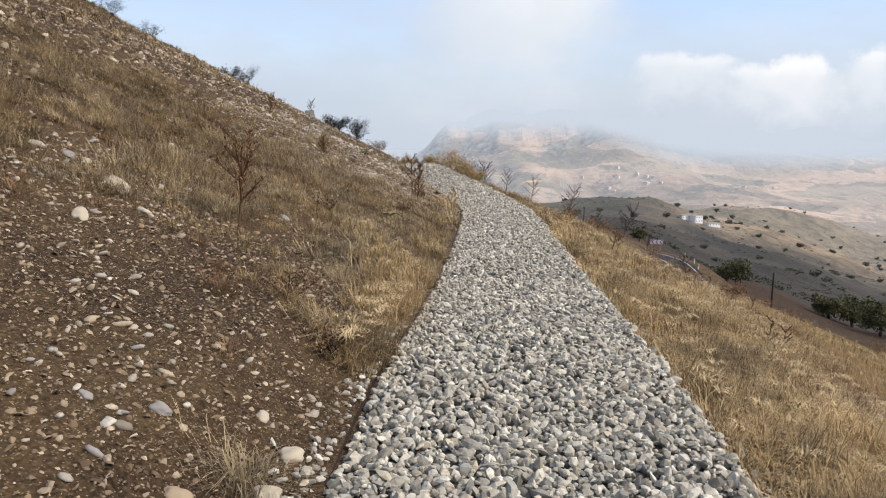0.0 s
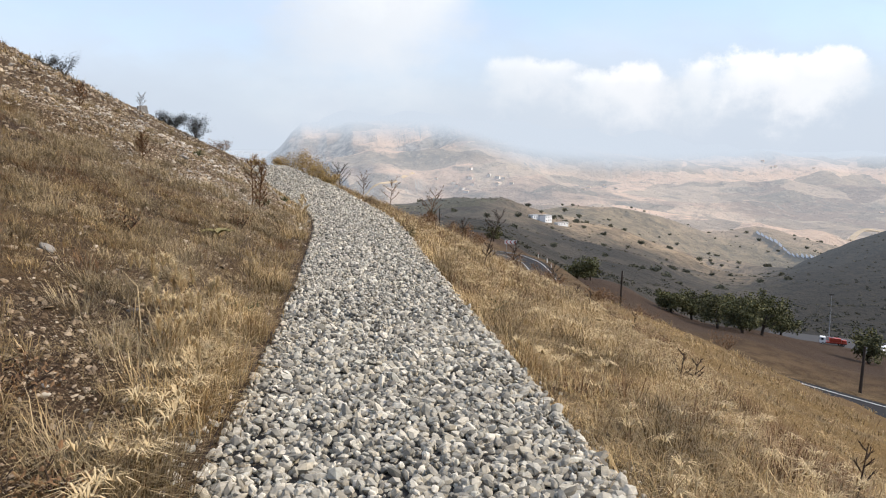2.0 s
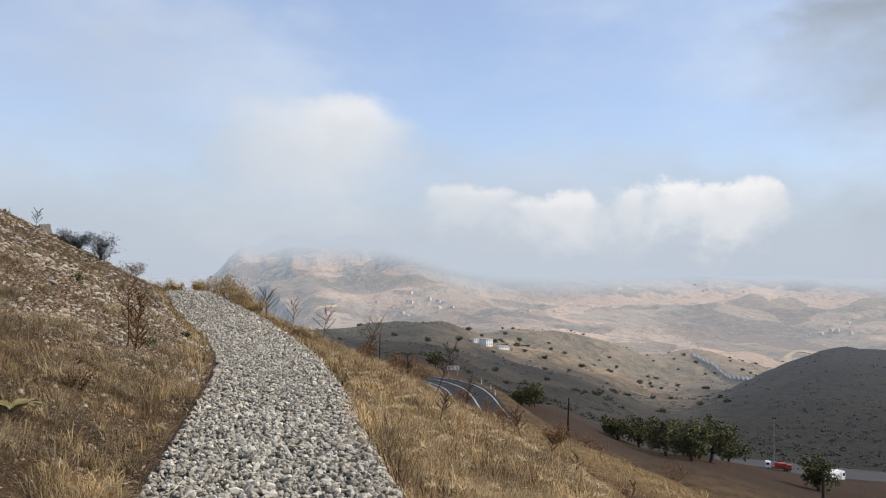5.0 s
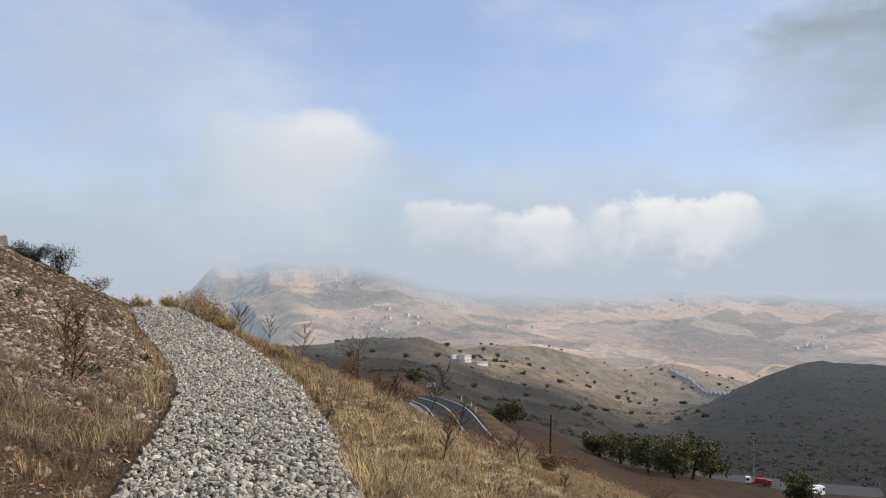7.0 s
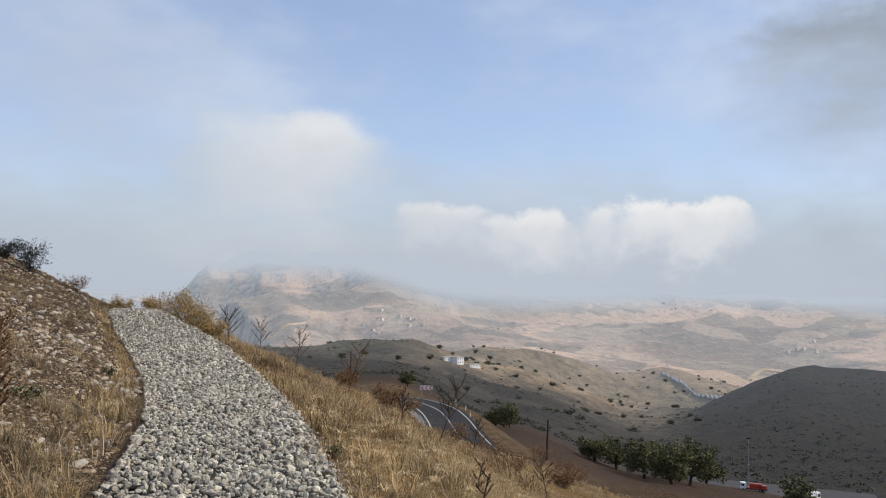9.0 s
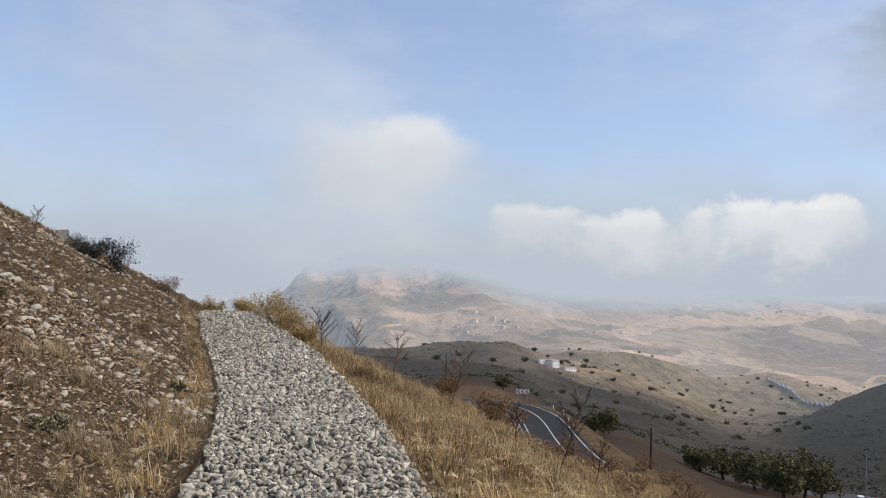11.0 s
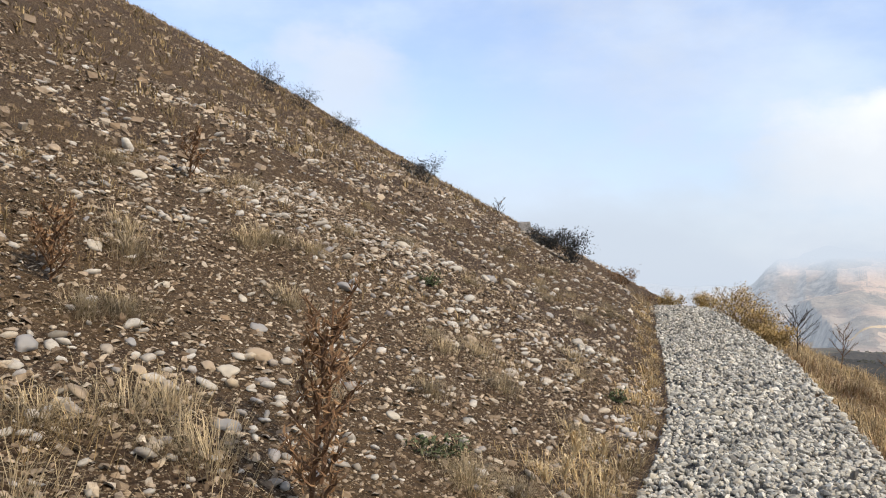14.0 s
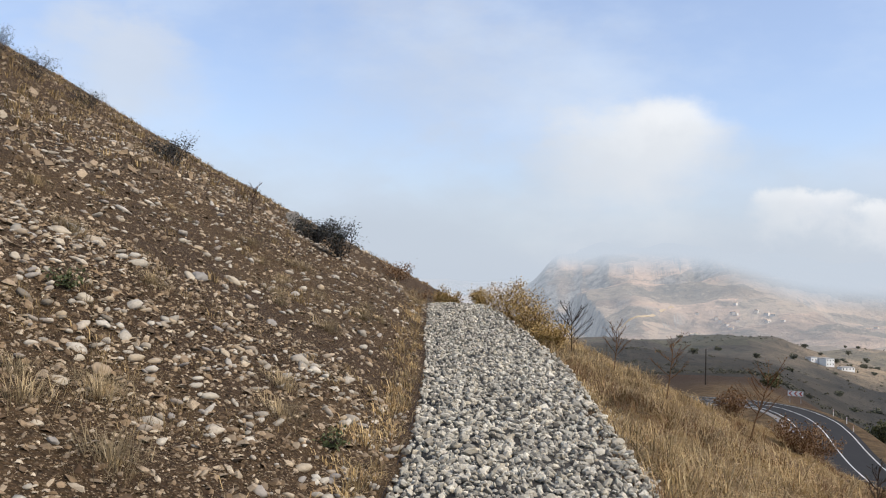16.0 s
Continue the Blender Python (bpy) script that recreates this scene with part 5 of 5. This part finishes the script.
def trees():
    grp = "oaks below the ploughed field"
    for k, (az, r, h, w) in enumerate(((26.2, 158, 5.0, 6.0), (27.6, 160, 6.5, 8.5), (29.5, 146, 8.6, 8.5), (30.9, 158, 7.5, 10.0), (31.2, 138, 6.2, 7.0), (32.3, 148, 9.0, 9.5), (31.5, 172, 7.5, 10.0), (39.0, 150, 6.0, 7.5), (33.4, 175, 6.0, 8.0))):
        x, y = polar(az, r)
        tree(x, y, h, w, 300 + k, "spreading dark green oak at the field's edge", grp, 3000, 0.25, 0.3)
    grp = "bushes on the bank beyond the road"
    for k, (az, r, h, w) in enumerate(((19.4, 176, 4.0, 6.5), (20.4, 172, 5.5, 5.0), (20.0, 182, 4.0, 7.0))):
        x, y = polar(az, r)
        tree(x, y, h, w, 330 + k, "grey-brown bushy tree on the bank past the road", grp, 1500, 0.26, 0.15)
    x, y = polar(13.3, 205)
    tree(x, y, 4.6, 4.4, 340, "small dark tree beside the chevron board", "", 1200, 0.26, 0.18)
    # the orchard-like spread over the spur: three kinds, copied
    rng = np.random.default_rng(41)
    kinds = []
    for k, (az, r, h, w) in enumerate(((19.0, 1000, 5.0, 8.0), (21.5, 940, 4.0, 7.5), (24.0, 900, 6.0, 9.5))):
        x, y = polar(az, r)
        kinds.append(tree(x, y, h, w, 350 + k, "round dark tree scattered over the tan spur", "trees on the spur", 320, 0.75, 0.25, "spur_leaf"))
    made_n = 0
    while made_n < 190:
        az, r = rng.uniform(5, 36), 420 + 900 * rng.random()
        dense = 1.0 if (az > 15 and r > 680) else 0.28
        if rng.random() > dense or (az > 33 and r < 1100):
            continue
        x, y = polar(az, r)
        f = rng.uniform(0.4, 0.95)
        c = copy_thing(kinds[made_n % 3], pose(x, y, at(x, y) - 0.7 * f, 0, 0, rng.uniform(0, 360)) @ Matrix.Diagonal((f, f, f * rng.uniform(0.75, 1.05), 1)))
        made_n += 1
    # scrub on the road's slope
    for k, (az, r, h, w) in enumerate(((24.0, 100, 1.6, 3.2), (25.0, 97, 2.0, 3.5), (22.5, 106, 1.8, 3.0), (30.5, 100, 2.2, 4.0), (15.0, 120, 1.2, 2.5))):
        x, y = polar(az, r)
        shrub(x, y, h, w, 400 + k, "russet leafless scrub beside the road", "brown", "russet scrub beside the road", 700, 0.16, "rust", stems=9)



def scrub():
    """Low bushes past counting on the slopes of the valley."""
    rng = np.random.default_rng(61)
    n = 3600
    az, r = rng.uniform(3, 46, n), 260 * (5.0 ** rng.random(n))
    x, y = 1 + r * np.sin(np.radians(az)), 10 + r * np.cos(np.radians(az))
    keep = fbm(x, y, 120, 3, 71) > -0.05
    x, y = x[keep], y[keep]
    c = np.stack([x, y, height(x, y)], -1)
    size = rng.uniform(0.5, 1.5, len(c))
    per = 18
    d = rng.normal(0, 1, (len(c), per, 3)) * np.array([0.5, 0.5, 0.3])
    d[..., 2] = np.abs(d[..., 2])
    p = (c[:, None] + d * size[:, None, None]).reshape(-1, 3)
    e1 = rng.normal(0, 1, p.shape)
    e2 = np.cross(e1, rng.normal(0, 1, p.shape))
    e1 /= np.linalg.norm(e1, axis=1)[:, None]
    e2 /= np.linalg.norm(e2, axis=1)[:, None]
    s = np.repeat(size, per)[:, None] * 0.32
    v = np.stack([p - e1 * s, p + e2 * s * 0.6, p + e1 * s, p - e2 * s * 0.6], 1).reshape(-1, 3)
    ob = made("scrub", raw_mesh("scrub", v, (np.arange(len(p)) * 4)[:, None] + np.array([[0, 1, 2, 3]])), MAT["scrub"])
    tagged(ob, "grey-green scrub dotted over the valley slopes", "scrub", kind="stuff")


MAT["scrub"] = pieces("grey_green_scrub", [(0.06, 0.06, 0.042), (0.11, 0.10, 0.068), (0.08, 0.078, 0.055)], 0.9, scale=2.0, spots=0.1)
trees()
scrub()


def house(x, y, turn, dims, label, group="", storeys=1, roof="flat", cols=3, walls="white"):
    w, d, h = dims
    ob = thing("house", x, y, label, "house", group, turn=turn)
    wall = block("wall", (-w / 2, w / 2, -d / 2, d / 2, -2.5, h), MAT[walls], ob, "rendered walls")
    if roof == "flat":
        block("roof", (-w / 2 - 0.25, w / 2 + 0.25, -d / 2 - 0.25, d / 2 + 0.25, h, h + 0.25), MAT["concrete"], ob)
    else:
        bm = bmesh.new()
        a = [bm.verts.new(p) for p in ((-w / 2 - 0.4, -d / 2 - 0.4, h), (w / 2 + 0.4, -d / 2 - 0.4, h), (w / 2 + 0.4, d / 2 + 0.4, h), (-w / 2 - 0.4, d / 2 + 0.4, h), (-w / 2 - 0.2, 0, h + d * 0.3), (w / 2 + 0.2, 0, h + d * 0.3))]
        for f in ((0, 1, 5, 4), (2, 3, 4, 5), (1, 2, 5), (3, 0, 4), (3, 2, 1, 0)):
            bm.faces.new([a[i] for i in f])
        part("roof", bm, MAT["roof"], ob, "pale tiled roof")
    for s in range(storeys):
        for k in range(cols):
            cx = -w / 2 + w * (k + 0.5) / cols
            z = h * (s + 0.38) / storeys
            win = block("window", (cx - 0.45, cx + 0.45, -d / 2 - 0.06, -d / 2 + 0.05, z, z + 1.05), MAT["concrete"], ob)
            block("pane", (cx - 0.36, cx + 0.36, -d / 2 - 0.09, -d / 2 - 0.065, z + 0.1, z + 0.95), MAT["pane"], win)
    return ob


def houses():
    hx, hy = 203.0, 682.0
    house(hx, hy, 32, (8.5, 7.0, 5.8), "white two-storey farmhouse on the spur", "", 2, cols=3)
    house(hx - 9, hy + 3, 25, (9.0, 6.0, 3.4), "low white annexe beside the farmhouse", "farm buildings", 1)
    house(hx + 13, hy - 3, 25, (12.0, 5.0, 2.6), "low grey-roofed shed beside the farmhouse", "farm buildings", 1, cols=4)
    rng = np.random.default_rng(51)
    first = {}
    for x0, y0, n, spread in ((364, 1880, 16, 42), (640, 1815, 5, 35), (1250, 1590, 7, 40), (1320, 2120, 4, 40), (300, 1700, 4, 30)):
        for k in range(n):
            x, y = x0 + rng.normal(0, spread), y0 + rng.normal(0, spread)
            key = int(rng.integers(0, 2))
            if key not in first:
                first[key] = house(x, y, rng.uniform(0, 360), ((10, 7, 4.6), (8, 6, 3.4))[key], "small far village house with pale walls", "houses of the far villages", 1, "gable", walls="far_wall")
            else:
                copy_thing(first[key], pose(x, y, at(x, y), 0, 0, rng.uniform(0, 360)))


houses()


def wheel(ob, x, y, r=0.5):
    bm = bmesh.new()
    stick(bm, (x, y - 0.16, r), (x, y + 0.16, r), r, r, 18)
    bmesh.ops.bevel(bm, geom=[e for e in bm.edges if len(e.link_faces) == 2 and e.calc_face_angle(0) > 1.2], offset=0.05, segments=2, affect="EDGES")
    w = part("wheel", bm, MAT["tyre"], ob)
    bm = bmesh.new()
    stick(bm, (x, y - 0.18, r), (x, y + 0.18, r), r * 0.5, r * 0.5, 14)
    part("rim", bm, MAT["steel"], w)


def truck(az, r, turn, body, label, size=1.0):
    x, y = polar(az, r)
    ob = thing("truck", x, y, label, "truck", "", z=LOT_Z, turn=turn)
    ob.matrix_world = ob.matrix_world @ Matrix.Diagonal((size, size, size, 1))
    block("chassis", (-4.6, 4.2, -0.5, 0.5, 0.6, 0.95), MAT["tyre"], ob)
    cab = block("cab", (2.6, 4.6, -1.2, 1.2, 0.75, 3.0), MAT["white"], ob, "white driver's cab", 0.18)
    block("windscreen", (4.58, 4.63, -1.0, 1.0, 1.8, 2.7), MAT["pane"], cab)
    for s in (-1, 1):
        block("side_window", (3.3, 4.3, s * 1.205 - 0.012, s * 1.205 + 0.012, 1.85, 2.6), MAT["pane"], cab)
    if body == "red":
        block("bed", (-4.6, 2.3, -1.25, 1.25, 0.95, 1.3), MAT["red"], ob)
        block("equipment", (-2.6, 1.4, -1.1, 1.1, 1.3, 2.7), MAT["red"], ob, "red machinery housing", 0.15)
        block("tank", (-4.4, -2.8, -1.0, 1.0, 1.3, 2.2), MAT["red"], ob, "", 0.1)
        bm = bmesh.new()
        stick(bm, (-3.6, 0, 2.1), (2.2, 0, 3.1), 0.16, 0.1, 8)
        part("boom", bm, MAT["steel"], ob)
    else:
        block("box", (-4.6, 2.4, -1.25, 1.25, 1.0, 3.3), MAT["white"], ob, "long white cargo box", 0.35)
        for s in (-1, 1):
            block("rail", (-4.5, 2.3, s * 1.27 - 0.02, s * 1.27 + 0.02, 1.7, 1.82), MAT["steel"], ob)
    for wx in (3.5, -2.2, -3.4):
        for wy in (-1.05, 1.05):
            wheel(ob, wx, wy)


LOT_Z = at(*polar(37.5, 238)) + 0.3


def lot():
    x, y = polar(37.8, 238)
    bm = bmesh.new()
    box(bm, -24, 24, -11, 11, -6, 0, 0.4)
    ob = part("parking_lot", bm, MAT["lot"])
    ob.matrix_world = pose(x, y, LOT_Z, 0, 0, -38)
    tagged(ob, "worn grey asphalt yard below the field", "yard", kind="structure")
    truck(36.3, 238, 150, "red", "white-cabbed truck with red drilling gear in the yard", 0.74)
    truck(39.4, 228, 20, "white", "white box truck parked in the yard")
    mx, my = polar(36.0, 246)
    m = thing("lamp_mast", mx, my, "tall thin steel lamp mast in the yard", "mast", z=LOT_Z)
    bm = bmesh.new()
    stick(bm, (0, 0, 0), (0, 0, 12.5), 0.16, 0.08, 8)
    part("mast", bm, MAT["steel"], m)
    block("lamp_head", (-0.7, 0.7, -0.15, 0.15, 12.4, 12.7), MAT["tyre"], m, bevel=0.04)


lot()


def solar_field():
    first = None
    for k in range(15):
        az = 30.7 + 0.28 * k
        x, y = polar(az, 1185 - 9 * k)
        if first is None:
            first = thing("solar_row", x, y, "long row of dark blue solar panels on posts", "solar panels", "solar rows in the valley", turn=-32)
            bm = bmesh.new()
            box(bm, -2.4, 2.4, -19, 19, -0.04, 0.04)
            p = part("panel", bm, MAT["panel"], first)
            p.matrix_basis = pose(0, 0, 2.0, 0, 32, 0)
            bm = bmesh.new()
            box(bm, -2.55, 2.55, -19.2, 19.2, -0.1, -0.05)
            p2 = part("frame", bm, MAT["steel"], first)
            p2.matrix_basis = pose(0, 0, 2.0, 0, 32, 0)
            for yy in (-13, -6.5, 0, 6.5, 13):
                block("post", (-0.1, 0.1, yy - 0.1, yy + 0.1, -3.0, 1.95), MAT["steel"], first)
        else:
            copy_thing(first, pose(x, y, at(x, y), 0, 0, -32))


solar_field()


def track(name, points, width, label):
    """A pale unsurfaced track laid over the land."""
    line = smooth_line([polar(a, r) for a, r in points], 14)
    d = np.gradient(line, axis=0)
    d /= np.linalg.norm(d, axis=1)[:, None]
    nrm = np.stack([d[:, 1], -d[:, 0]], 1)
    v = []
    for o, lift in ((-0.5, -3.0), (-0.5, 1.6), (0.5, 1.6), (0.5, -3.0)):
        p = line + nrm * o * width
        v.append(np.stack([p[:, 0], p[:, 1], height(p[:, 0].copy(), p[:, 1].copy()) + lift * width / 9], -1))
    v = np.stack(v, 1).reshape(-1, 3)
    i = np.arange(len(v)).reshape(-1, 4)
    q = np.stack([i[:-1, :-1], i[:-1, 1:], i[1:, 1:], i[1:, :-1]], -1).reshape(-1, 4)
    tagged(made(name, raw_mesh(name, v, q), MAT["track"]), label, "track", kind="structure")


track("dirt_track", [(7.4, 1960), (6.6, 1890), (5.2, 1800), (4.3, 1770), (3.4, 1690), (4.4, 1600)], 7, "pale dirt track down the far mountain foot")
track("dirt_track", [(36.0, 1450), (36.6, 1560), (38.5, 1600), (40.0, 1700), (42.0, 1750)], 9, "pale valley road winding past the knoll")
